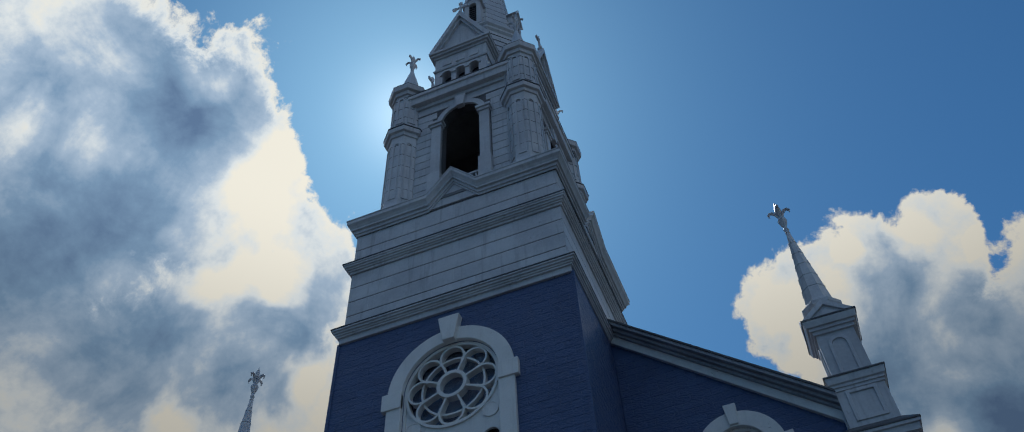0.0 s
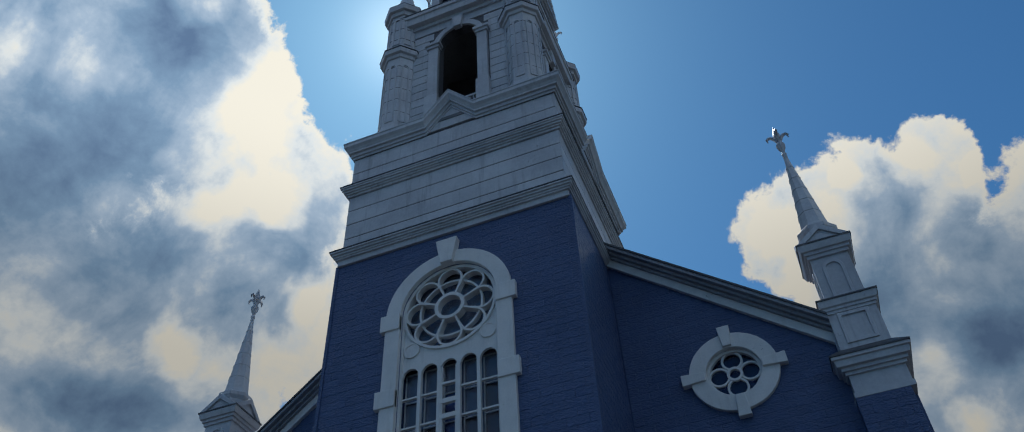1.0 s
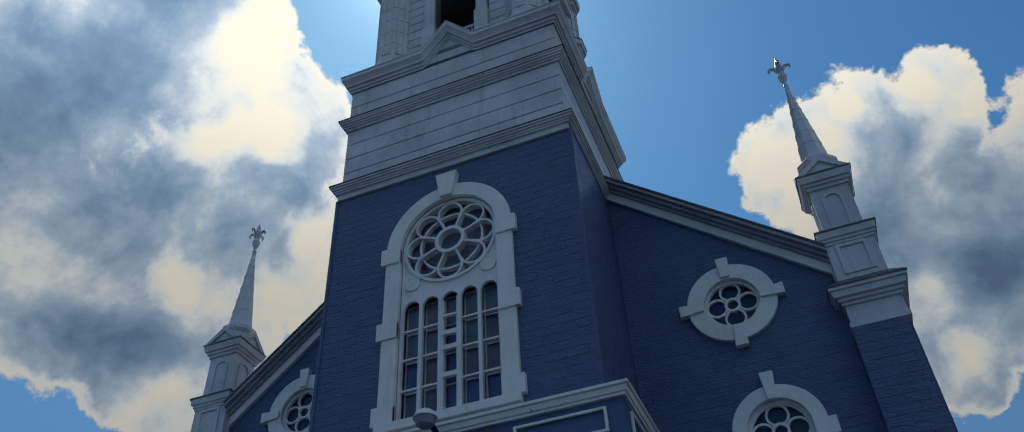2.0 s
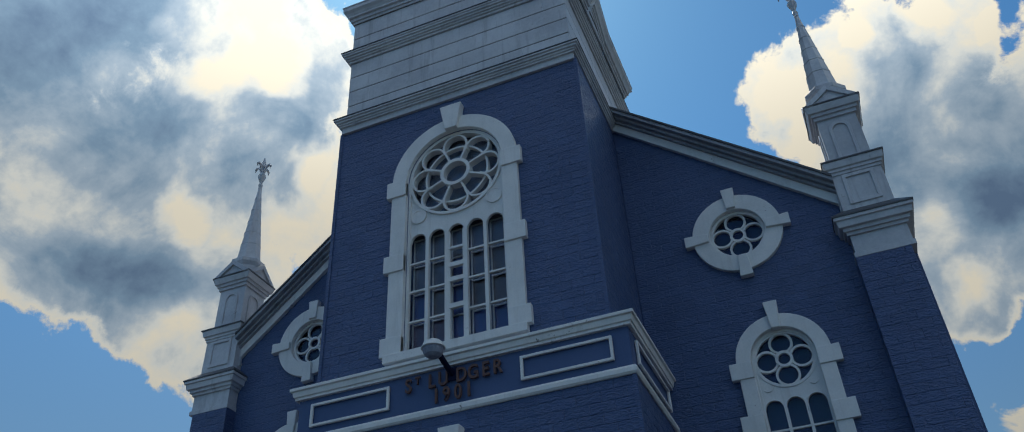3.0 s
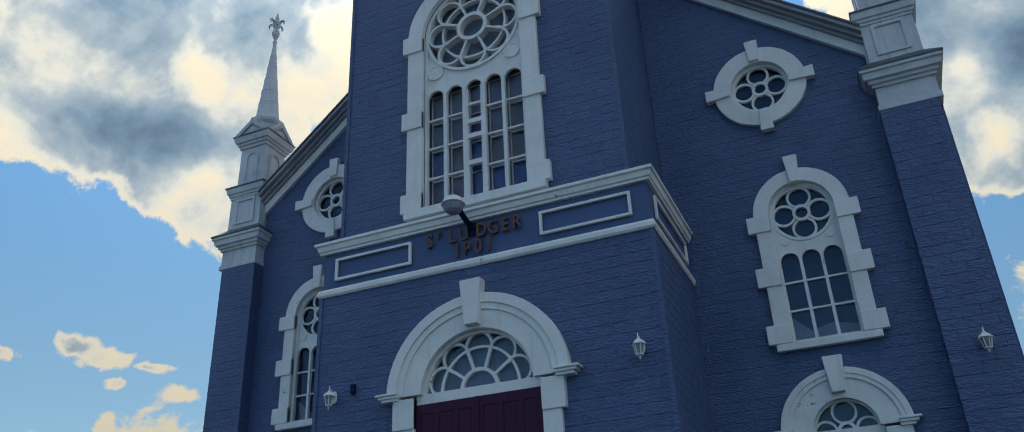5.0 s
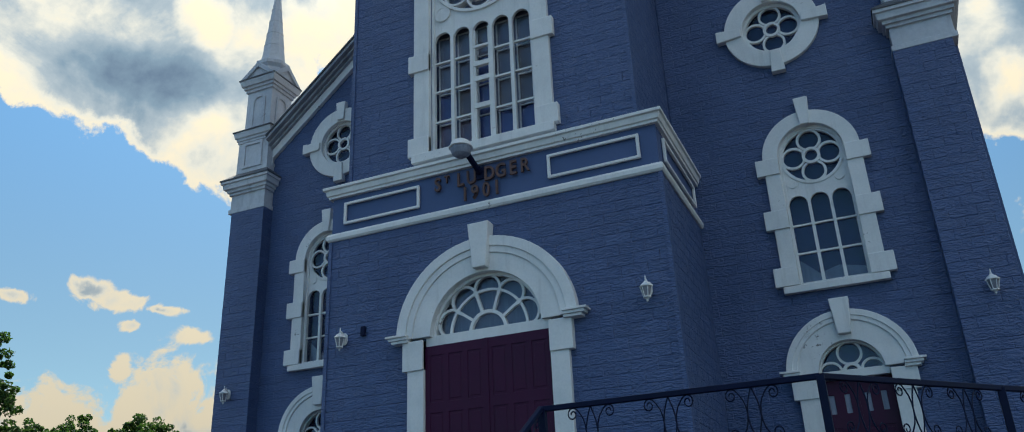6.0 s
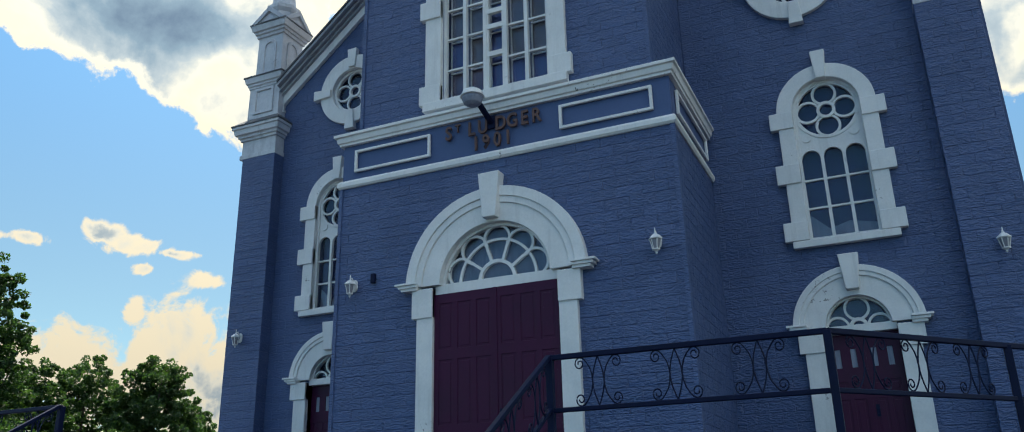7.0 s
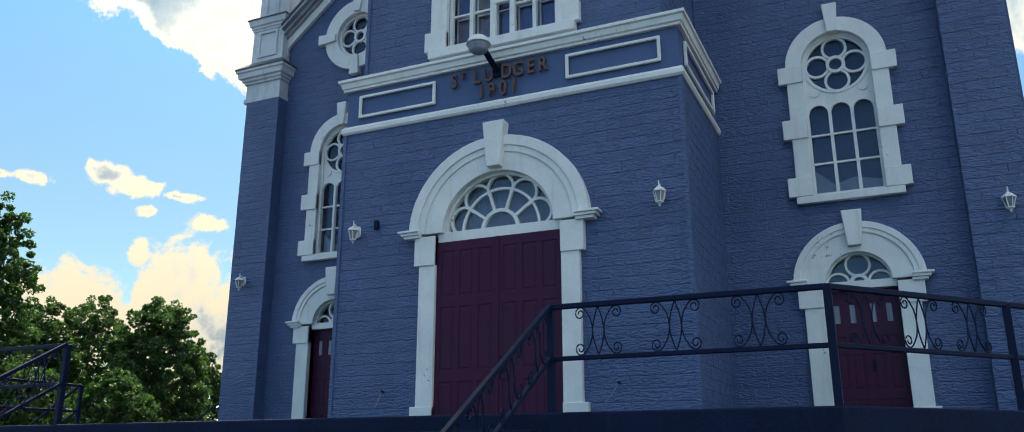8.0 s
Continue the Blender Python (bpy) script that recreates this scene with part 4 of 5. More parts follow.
# ---- doors ----
def fan_door(name, x, y, p):
    """An arched double door: p holds its sizes."""
    z0 = SILL
    sp, rise = p["spring"], p["rise"]
    d = base(name, pose(x, y, z0), p["label"], "door", p.get("group", ""), "structure")

    def half_rings(bm, bands):
        for r0, r1, out in bands:
            k = 32
            pts_o = [(r1 * math.cos(math.pi * i / k), sp + rise * r1 * math.sin(math.pi * i / k)) for i in range(k + 1)]
            pts_i = [(r0 * math.cos(math.pi * i / k), sp + rise * r0 * math.sin(math.pi * i / k)) for i in range(k, -1, -1)]
            prism(bm, pts_o + pts_i, -out, 0.05)
    bm = bmesh.new()
    half_rings(bm, p["bands"])
    shift_part("archivolt", bm, WHITE, d, z0, bevel=0.01)
    keystone(d, z0, p["key"][0], p["key"][1], p["key"][2], p["key"][3], p["key"][4])
    j0, j1 = p["jamb"]
    for s in (-1, 1):
        bm = bmesh.new()
        a, b = sorted((s * j0, s * j1))
        box(bm, a, b, -0.09, 0.24, SILL, sp - 0.05)
        a, b = sorted((s * j0, s * (j1 + 0.09)))
        box(bm, a, b, -0.12, 0.08, SILL, SILL + p["plinth"])
        a, b = sorted((s * j0, s * (j1 + 0.085)))
        box(bm, a, b, -0.12, 0.08, sp - 0.05 - p["cap"], sp - 0.05)
        shift_part("jamb", bm, WHITE, d, z0, bevel=0.01)
        bm = bmesh.new()
        for lo, hi, q in ((-0.07, -0.02, 0.0), (-0.02, 0.03, 0.05), (0.03, 0.07, 0.10)):
            a, b = sorted((s * (p["bands"][0][1] - 0.24), s * (p["impost"] - 0.10 + q)))
            box(bm, a, b, -0.17 - q * 0.6, 0.05, sp + lo, sp + hi)
        shift_part("impost", bm, WHITE, d, z0, bevel=0.008)
    hw, top = p["leaf"]
    dy = p["recess"]
    bm = bmesh.new()
    box(bm, -j0 + 0.002, j0 - 0.002, 0.0, 0.22, top, sp + 0.02)
    shift_part("transom", bm, WHITE, d, z0, bevel=0.01)
    fr = p["fan"]
    bm = bmesh.new()
    k = 28
    prism(bm, [(fr * 1.16 * math.cos(math.pi * i / k), sp + rise * fr * 1.16 * math.sin(math.pi * i / k)) for i in range(k + 1)] +
          [(fr * 0.97 * math.cos(math.pi * i / k), sp + rise * fr * 0.97 * math.sin(math.pi * i / k)) for i in range(k, -1, -1)], 0.04, 0.16)
    shift_part("fanlight_frame", bm, WHITE, d, z0)
    tracery(d, z0, "fanlight_tracery", p["tracery"], 0.08, 0.14)
    pane(d, z0, [(fr * 1.1 * math.cos(math.pi * i / k), sp + rise * fr * 1.1 * math.sin(math.pi * i / k)) for i in range(k + 1)], 0.145, "fanlight_pane")
    # added sheet behind the fanlight; its colour carries the reflected sky
    bm = bmesh.new()
    prism(bm, [(fr * 1.12 * math.cos(math.pi * i / k), sp + rise * fr * 1.12 * math.sin(math.pi * i / k)) for i in range(k + 1)], 0.26, 0.27)
    shift_part("fanlight_lining", bm, p["lining"], d, z0)
    for s in (-1, 1):
        bm = bmesh.new()
        a, b = sorted((s * 0.004, s * hw))
        cut = [[(x0, lo), (x1, lo), (x1, hi), (x0, hi)] for x0, x1, lo, hi in ((s * q[0], s * q[1], q[2], q[3]) for q in p["panels"] + p["lights"])]
        cut = [[(min(c[0][0], c[1][0]), c[0][1]), (max(c[0][0], c[1][0]), c[0][1]), (max(c[0][0], c[1][0]), c[2][1]), (min(c[0][0], c[1][0]), c[2][1])] for c in cut]
        plate(bm, [(a, SILL + 0.02), (b, SILL + 0.02), (b, top), (a, top)], cut, dy, dy + 0.05)
        leaf = shift_part("door_leaf", bm, MAROON, d, z0, "maroon painted panelled door leaf", bevel=0.006)
        for x0, x1, lo, hi in p["panels"]:
            bm = bmesh.new()
            a, b = sorted((s * x0, s * x1))
            box(bm, a - 0.01, b + 0.01, dy + 0.012, dy + 0.045, lo - 0.01, hi + 0.01)
            box(bm, a + 0.035, b - 0.035, dy + 0.005, dy + 0.03, lo + 0.04, hi - 0.04)
            shift_part("door_panel", bm, MAROON, leaf, z0, bevel=0.008)
        for x0, x1, lo, hi in p["lights"]:
            bm = bmesh.new()
            a, b = sorted((s * x0, s * x1))
            box(bm, a - 0.005, b + 0.005, dy + 0.02, dy + 0.03, lo - 0.005, hi + 0.005)
            shift_part("door_pane", bm, CURTAIN, leaf, z0, "pale frosted glass pane")
    bm = bmesh.new()
    box(bm, -0.03, 0.03, dy - 0.015, dy + 0.01, SILL + 0.02, top)
    shift_part("astragal", bm, MAROON, d, z0)
    bm = bmesh.new()
    box(bm, 0.06, 0.12, dy - 0.012, dy + 0.01, SILL + 0.98, SILL + 1.18)
    tube(bm, [(0.09, dy, SILL + 1.1), (0.09, dy - 0.05, SILL + 1.1), (0.09, dy - 0.06, SILL + 1.02)], 0.014)
    shift_part("door_handle", bm, IRON, d, z0)
    return d


def main_fan(bm, y0, y1):
    c = 5.41
    ring(bm, 0, c, 0.30, 0.36, y0 - 0.01, y1, 0, 180, 24)
    ring(bm, 0, c, 0.70, 0.745, y0 + 0.012, y1, 0, 180, 32)
    foils(bm, c, 5, 0.735, 0.265, 0.045, y0, y1, 17, 146, 18)
    for i in range(4):
        a = radians(36 + 36 * i)
        bar(bm, (0.35 * math.cos(a), c + 0.35 * math.sin(a)), (0.62 * math.cos(a), c + 0.62 * math.sin(a)), 0.05, y0, y1)
    box(bm, -1.05, 1.05, y0 - 0.01, y1, c - 0.05, c + 0.03)


def side_fan(bm, y0, y1):
    c = 4.55
    ring(bm, 0, c, 0.10, 0.155, y0 - 0.01, y1, 0, 180, 16)
    ring(bm, 0, c + 0.32, 0.175, 0.215, y0, y1, k=24)
    for s in (-1, 1):
        ring(bm, s * 0.345, c, 0.165, 0.205, y0 + 0.005, y1, 0, 180, 18)
    box(bm, -0.56, 0.56, y0 - 0.01, y1, c - 0.05, c + 0.02)


third = []
for i in range(3):
    x0 = 0.10 + 0.36 * i
    third += [(x0, x0 + 0.26, 4.28, 5.08), (x0, x0 + 0.26, 3.02, 4.10), (x0, x0 + 0.26, 2.24, 2.84)]
fan_door("door_1", 0, PORCH_Y, dict(
    label="wide maroon panelled double door under a white arched fanlight", spring=5.41, rise=0.96,
    bands=((1.50, 1.69, 0.15), (1.38, 1.52, 0.12), (1.04, 1.40, 0.09)), key=(7.28, 6.45, 0.205, 0.125, 0.24), recess=-0.02, jamb=(1.17, 1.49), plinth=0.40, cap=0.52,
    impost=1.87, leaf=(1.18, 5.25), fan=1.02, tracery=main_fan, lining=CURTAIN, panels=third, lights=[]))
pan = [(0.075, 0.255, 3.42, 3.62), (0.33, 0.51, 3.42, 3.62), (0.075, 0.255, 2.72, 3.32), (0.33, 0.51, 2.72, 3.32), (0.075, 0.255, 2.16, 2.56), (0.33, 0.51, 2.16, 2.56)]
lit = [(0.12, 0.21, 3.86, 4.18), (0.375, 0.465, 3.86, 4.18)]
small_door = dict(
    label="maroon double door with small panes under a white arch", group="side doors", spring=4.55, rise=0.98,
    bands=((0.96, 1.075, 0.13), (0.88, 0.97, 0.11), (0.53, 0.89, 0.08)), key=(5.80, 5.16, 0.17, 0.11, 0.20), recess=0.13, jamb=(0.60, 0.93), plinth=0.38, cap=0.38,
    impost=1.18, leaf=(0.60, 4.43), fan=0.515, tracery=side_fan, lining=DARK_REFLECTION, panels=pan, lights=lit)
fan_door("door_2", 5.50, 0, small_door)
copy_thing(bpy.data.objects["door_2"], pose(-5.50, 0, SILL)).name = "door_3"

# ---- frieze panels and inscription ----
def framed_panel(name, m, hw, lo, hi):
    bm = bmesh.new()
    t = 0.055
    plate(bm, [(-hw, lo), (hw, lo), (hw, hi), (-hw, hi)], [[(-hw + t, lo + t), (hw - t, lo + t), (hw - t, hi - t), (-hw + t, hi - t)]], -0.045, 0.01)
    ob = part(name, bm, WHITE, bevel=0.012)
    ob.matrix_basis = m
    return tagged(ob, "white raised rectangular moulding on the blue frieze", "trim", "frieze panels", "structure")


for x in (-2.13, 2.13):
    framed_panel("trim_panel", pose(x, PORCH_Y - 0.0, 0), 0.84, 7.91, 8.37)
for s in (-1, 1):
    framed_panel("trim_panel", pose(s * PORCH_X, -1.5, 0, 0, 0, 90 * s), 1.15, 7.91, 8.37)


def lettering(text, size, x, z, parent):
    cu = bpy.data.curves.new("letter", "FONT")
    cu.body, cu.size, cu.extrude, cu.align_x, cu.bevel_depth = text, size, 0.020, "CENTER", 0.003
    cu.offset = 0.004
    tmp = bpy.data.objects.new("letter", cu)
    scene.collection.objects.link(tmp)
    dg = bpy.context.evaluated_depsgraph_get()
    me = bpy.data.meshes.new_from_object(tmp.evaluated_get(dg))
    bpy.data.objects.remove(tmp)
    me.transform(Matrix.Translation((x, -0.035, z)) @ Matrix.Diagonal((0.78, 1, 1, 1)) @ Matrix.Rotation(radians(90), 4, "X"))
    me.materials.clear()
    me.materials.append(RUST)
    ob = new("letter", me)
    ob.parent = parent
    return ob


sign = base("inscription", pose(0, PORCH_Y, 8.15), "rusty brown raised letters of the church name and year", "sign")
for ch, x, sz, dz in (("S", -0.89, 0.38, 0.0), ("T", -0.70, 0.20, 0.13), ("L", -0.42, 0.38, 0.0), ("U", -0.19, 0.38, 0.0), ("D", 0.17, 0.38, 0.0), ("G", 0.40, 0.38, 0.0), ("E", 0.64, 0.38, 0.0), ("R", 0.87, 0.38, 0.0)):
    lettering(ch, sz, x, 0.0 + dz, sign)
for ch, x in (("1", -0.33), ("9", -0.13), ("0", 0.10), ("1", 0.31)):
    lettering(ch, 0.38, x, -0.31, sign)

# ---- pinnacles on the corner piers ----
def pinnacle():
    p = base("pinnacle", pose(7.845, 0.22, 10.25) @ Matrix.Diagonal((0.94, 0.94, 1, 1)), "white tin pinnacle with gabled cap, spire and fleur-de-lis", "pinnacle", "corner pinnacles")
    bm = bmesh.new()
    stack(bm, [(0.56, 0.0), (0.60, 0.0), (0.60, 0.11), (0.565, 0.12), (0.56, 0.50), (0.61, 0.50), (0.61, 0.57), (0.66, 0.57), (0.66, 0.64), (0.73, 0.65), (0.75, 0.78), (0.79, 0.79), (0.79, 0.86), (0.72, 0.90)])
    part("base_cornice", bm, TIN, p, bevel=0.006)
    for half, z, rise in ((0.81, 0.86, 0.26), (0.66, 2.30, 0.10), (0.63, 3.90, 0.06)):
        bm = bmesh.new()
        stack(bm, [(half, z), (half, z + 0.035), (half * 0.66, z + rise)])
        part("flashing", bm, FLASHING, p, "dark weathered sheet cap")
    bm = bmesh.new()
    stack(bm, [(0.52, 1.10), (0.51, 2.10)])
    block = part("block", bm, TIN, p)
    bm = bmesh.new()
    stack(bm, [(0.50, 2.00), (0.54, 2.0), (0.54, 2.07), (0.57, 2.07), (0.57, 2.13), (0.61, 2.15), (0.64, 2.30), (0.46, 2.40)])
    part("block_cornice", bm, TIN, p, bevel=0.008)
    bm = bmesh.new()
    stack(bm, [(0.435, 2.36), (0.425, 3.72)])
    shaft = part("shaft", bm, TIN, p)
    bm = bmesh.new()
    stack(bm, [(0.43, 3.56), (0.475, 3.565), (0.475, 3.65), (0.52, 3.655), (0.52, 3.73), (0.57, 3.735), (0.61, 3.86), (0.61, 3.92), (0.42, 3.98)])
    cap = part("cap", bm, TIN, p, bevel=0.008)
    for k in range(4):
        m = pose(0, 0, 0, 0, 0, 90 * k)
        bm = bmesh.new()
        plate(bm, [(-0.33, 1.24), (0.33, 1.24), (0.33, 1.98), (-0.33, 1.98)], [[(-0.25, 1.32), (0.25, 1.32), (0.25, 1.90), (-0.25, 1.90)]], -0.55, -0.50)
        bmesh.ops.transform(bm, matrix=m, verts=bm.verts)
        part("panel_frame", bm, TIN, block, bevel=0.008)
        bm = bmesh.new()
        plate(bm, arch(0, 0.235, 2.42, 3.22, 14), [arch(0, 0.165, 2.50, 3.20, 14)], -0.465, -0.42)
        bmesh.ops.transform(bm, matrix=m, verts=bm.verts)
        part("niche_frame", bm, TIN, shaft, bevel=0.008)
        bm = bmesh.new()
        prism(bm, [(-0.58, 3.90), (0.58, 3.90), (0, 4.33)], -0.56, 0.0)
        for s in (-1, 1):
            prism(bm, [(s * 0.64, 3.90), (s * 0.46, 3.90), (0, 4.24), (0, 4.40)], -0.62, -0.40)
        prism(bm, [(-0.2, 3.98), (0.2, 3.98), (0, 4.13)], -0.58, -0.5)
        bmesh.ops.transform(bm, matrix=m, verts=bm.verts)
        part("pediment", bm, TIN, cap, bevel=0.006)
    bm = bmesh.new()
    stack(bm, [(0.40, 4.0), (0.40, 4.34), (0.47, 4.44), (0.47, 4.54), (0.36, 4.62)], 8, 22.5)
    part("spire_base", bm, TIN, p, bevel=0.006)
    bm = bmesh.new()
    lev = [(0.355, 4.60)]
    for i in range(6):
        z, r = 4.72 + 0.42 * i, 0.325 - 0.046 * i
        lev += [(r, z), (r - 0.046, z + 0.405), (r - 0.034, z + 0.42)]
    stack(bm, lev + [(0.04, 7.35)], 8, 22.5)
    top = part("spire", bm, TIN, p)
    bm = bmesh.new()
    fleur(bm, 7.28, 0.98)
    part("finial", bm, TIN, top)
    return p


copy_thing(pinnacle(), pose(-7.845, 0.22, 10.25))


# ---- lamps ----
def lantern(x, y, z):
    w = base("wall_lantern", pose(x, y, z), "small white carriage lantern on a wall bracket", "lantern", "wall lanterns")
    bm = bmesh.new()
    prism(bm, [(0.062 * math.cos(math.pi * k / 8), 0.075 * math.sin(math.pi * k / 8) + (0.05 if k < 9 else -0.03)) for k in range(9)]
          + [(0.062 * math.cos(math.pi * k / 8), 0.075 * math.sin(math.pi * k / 8) - 0.03) for k in range(8, 17)], -0.022, 0.0)
    part("backplate", bm, WHITE, w, bevel=0.006)
    bm = bmesh.new()
    tube(bm, [(0, -0.02, 0.02), (0, -0.06, 0.09), (0, -0.11, 0.13), (0, -0.155, 0.12), (0, -0.16, 0.075)], 0.016)
    tube(bm, [(0, -0.16, 0.07), (0, -0.16, 0.19)], [0.015, 0.008])
    part("arm", bm, WHITE, w)
    bm = bmesh.new()
    stack(bm, [(0.016, 0.10), (0.03, 0.085), (0.055, 0.065), (0.098, 0.015), (0.098, 0.0), (0.085, -0.004)], 6, 0, 0, -0.16)
    part("cap", bm, WHITE, w)
    bm = bmesh.new()
    for j in range(6):
        a = radians(60 * j)
        tube(bm, [(0.092 * math.cos(a), -0.16 + 0.092 * math.sin(a), 0.0), (0.052 * math.cos(a), -0.16 + 0.052 * math.sin(a), -0.165)], 0.009, 4)
    stack(bm, [(0.058, -0.155), (0.058, -0.172), (0.03, -0.185), (0.012, -0.205), (0.018, -0.222), (0.004, -0.24)], 6, 0, 0, -0.16)
    cage = part("cage", bm, WHITE, w)
    bm = bmesh.new()
    stack(bm, [(0.074, -0.002), (0.040, -0.155)], 6, 0, 0, -0.16)
    part("glass", bm, STAINED[0], cage, "cloudy grey glass panes")
    return w


first = lantern(2.86, PORCH_Y, 5.62)
for x, y in ((-2.86, PORCH_Y), (7.87, -0.345), (-7.87, -0.345)):
    copy_thing(first, pose(x, y, 5.62))
bm = bmesh.new()
box(bm, -0.045, 0.045, -0.06, 0, -0.09, 0.09)
ob = part("junction_box", bm, IRON, bevel=0.01)
ob.matrix_basis = pose(-2.45, PORCH_Y, 5.72)
tagged(ob, "small dark metal junction box on the wall", "box")

def wall_hook(x, y, z, dx, dz):
    h = base("wall_hook", pose(x, y, z), "small dark insulator knob with a slack wire", "hook", "wall hooks")
    bm = bmesh.new()
    tube(bm, [(0, 0, 0), (0, -0.05, 0)], 0.022, 8)
    part("knob", bm, IRON, h)
    bm = bmesh.new()
    tube(bm, [(0, -0.04, 0), (dx * 0.5, -0.035, dz * 0.58), (dx, -0.03, dz)], 0.006, 5)
    part("wire", bm, CURTAIN, h, "pale thin wire")
    return h


wall_hook(2.06, PORCH_Y, 2.72, -0.24, -0.30)
wall_hook(-2.18, PORCH_Y, 2.72, -0.16, -0.30)
flood = base("floodlight", pose(-0.02, PORCH_Y, 8.33), "grey dish floodlight on a dark bracket above the door", "lamp")
bm = bmesh.new()
tube(bm, [(0, 0.0, 0.0), (-0.03, -0.25, 0.12), (-0.06, -0.52, 0.27)], 0.055, 8)
box(bm, -0.09, 0.09, -0.03, 0.0, -0.12, 0.12)
part("bracket", bm, IRON, flood)
bm = bmesh.new()
stack(bm, [(0.06, 0.42), (0.10, 0.41), (0.17, 0.36), (0.20, 0.28), (0.215, 0.27), (0.215, 0.255), (0.19, 0.25)], 16, 0, -0.08, -0.62)
hood = part("hood", bm, WHITE, flood, "pale dished metal hood", smooth=False)
bm = bmesh.new()
stack(bm, [(0.185, 0.26), (0.18, 0.20), (0.15, 0.13), (0.09, 0.09), (0.02, 0.08)], 16, 0, -0.08, -0.62)
part("lens", bm, CURTAIN, hood, "cloudy plastic lens")

# ---- steps and railings ----
RISE, GOING, STEPS = SILL / 12, 0.28, 11
steps = base("steps", pose(-0.71, -7.72, 0), "wide dark concrete steps up to the platform", "steps", kind="structure")
for i in range(STEPS):
    bm = bmesh.new()
    box(bm, -3.45, 3.45, -GOING * (i + 1), -GOING * i - (0.004 if i else 0.004), 0.0, SILL - RISE * (i + 1))
    part("step", bm, CONCRETE, steps, bevel=0.012)


def scroll(bm, m):
    """A wrought ornament: a pointed oval between two C-scrolls, 0.56 m wide and 0.52 m high."""
    r = 0.0075
    m = m @ Matrix.Diagonal((0.80, 1, 0.92, 1))
    for s in (-1, 1):
        oval = [(s * 0.072 * math.sin(math.pi * i / 12), 0, 0.262 - 0.524 * i / 12) for i in range(13)]
        tube(bm, [m @ Vector(p) for p in oval], r, 5)
        for up in (1, -1):
            c = Vector((s * 0.235, 0, up * 0.19))
            path = [(s * 0.075, 0, 0.0), (s * 0.082, 0, up * 0.07), (s * 0.105, 0, up * 0.14), (s * 0.15, 0, up * 0.205)]
            for i in range(17):
                a = math.pi * 0.72 - i * math.pi * 2.1 / 12
                q = 0.072 * (1 - 0.72 * i / 16)
                path.append((c.x + s * q * math.cos(a), 0, c.z + up * q * math.sin(a)))
            tube(bm, [m @ Vector(p) for p in path], r, 5)


def railing(label, spans, posts, orn, foot=0.0):
    """A rail along straight spans of 3D top points; posts stand at the points."""
    o = Vector(spans[0][0])
    rl = base("railing", Matrix.Translation((o.x, o.y, o.z - 1.05)), label, "railing", "iron railings")
    inv = Matrix.Translation((-o.x, -o.y, -o.z + 1.05))
    for (p, q), count in zip(spans, orn):
        p, q = Vector(p), Vector(q)
        for nm, dz, r in (("top_rail", 0.0, 0.027), ("lower_rail", -0.525, 0.023)):
            bm = bmesh.new()
            v = q - p
            side = Vector((-v.y, v.x, 0)).normalized() * r
            up = Vector((0, 0, r))
            a = [bm.verts.new(inv @ (e + Vector((0, 0, dz)) + c)) for e in (p, q) for c in (-side - up, side - up, side + up, -side + up)]
            for f in ((0, 1, 2, 3), (7, 6, 5, 4), (0, 4, 5, 1), (1, 5, 6, 2), (2, 6, 7, 3), (3, 7, 4, 0)):
                bm.faces.new([a[i] for i in f])
            part(nm, bm, IRON, rl, bevel=0.008)
        for i in range(count):
            c = p.lerp(q, 0.19 + 0.29 * i if count == 3 else (i + 0.5) / count) + Vector((0, 0, -0.262))
            x = (q - p)
            flat = Vector((x.x, x.y, 0)).normalized()
            m = Matrix(((flat.x, -flat.y, 0, c.x), (flat.y, flat.x, 0, c.y), (x.z / Vector((x.x, x.y)).length, 0, 1, c.z), (0, 0, 0, 1)))
            bm = bmesh.new()
            scroll(bm, inv @ m)
            part("ornament", bm, IRON, rl)
    for x, y, z, h in posts:
        bm = bmesh.new()
        box(bm, x - 0.036, x + 0.036, y - 0.036, y + 0.036, z - h, z + 0.005)
        bmesh.ops.transform(bm, matrix=inv, verts=bm.verts)
        part("post", bm, IRON, rl, bevel=0.006)
    return rl


TOP = SILL + 1.05
drop = SILL * 11 / 12
run = GOING * STEPS
railing("black wrought iron railing with scrolls along the platform edge",
        [((2.80, -7.62, TOP), (5.47, -7.62, TOP)), ((5.47, -7.62, TOP), (7.02, -5.86, TOP)), ((7.02, -5.86, TOP), (9.7, -3.05, TOP))],
        [(2.80, -7.62, TOP, 1.05), (5.47, -7.62, TOP, 1.05), (7.02, -5.86, TOP, 1.05), (9.7, -3.05, TOP, 1.05)], (3, 3, 4))
railing("black sloping iron handrail with scrolls beside the steps",
        [((2.80, -7.66, TOP), (2.80, -7.66 - run, TOP - drop))], [(2.80, -7.70 - run, TOP - drop, 1.05)], (5,))
railing("black sloping iron handrail on the far side of the steps",
        [((-4.22, -7.66, TOP), (-4.22, -7.66 - run, TOP - drop))], [(-4.22, -7.70 - run, TOP - drop, 1.05)], (5,))
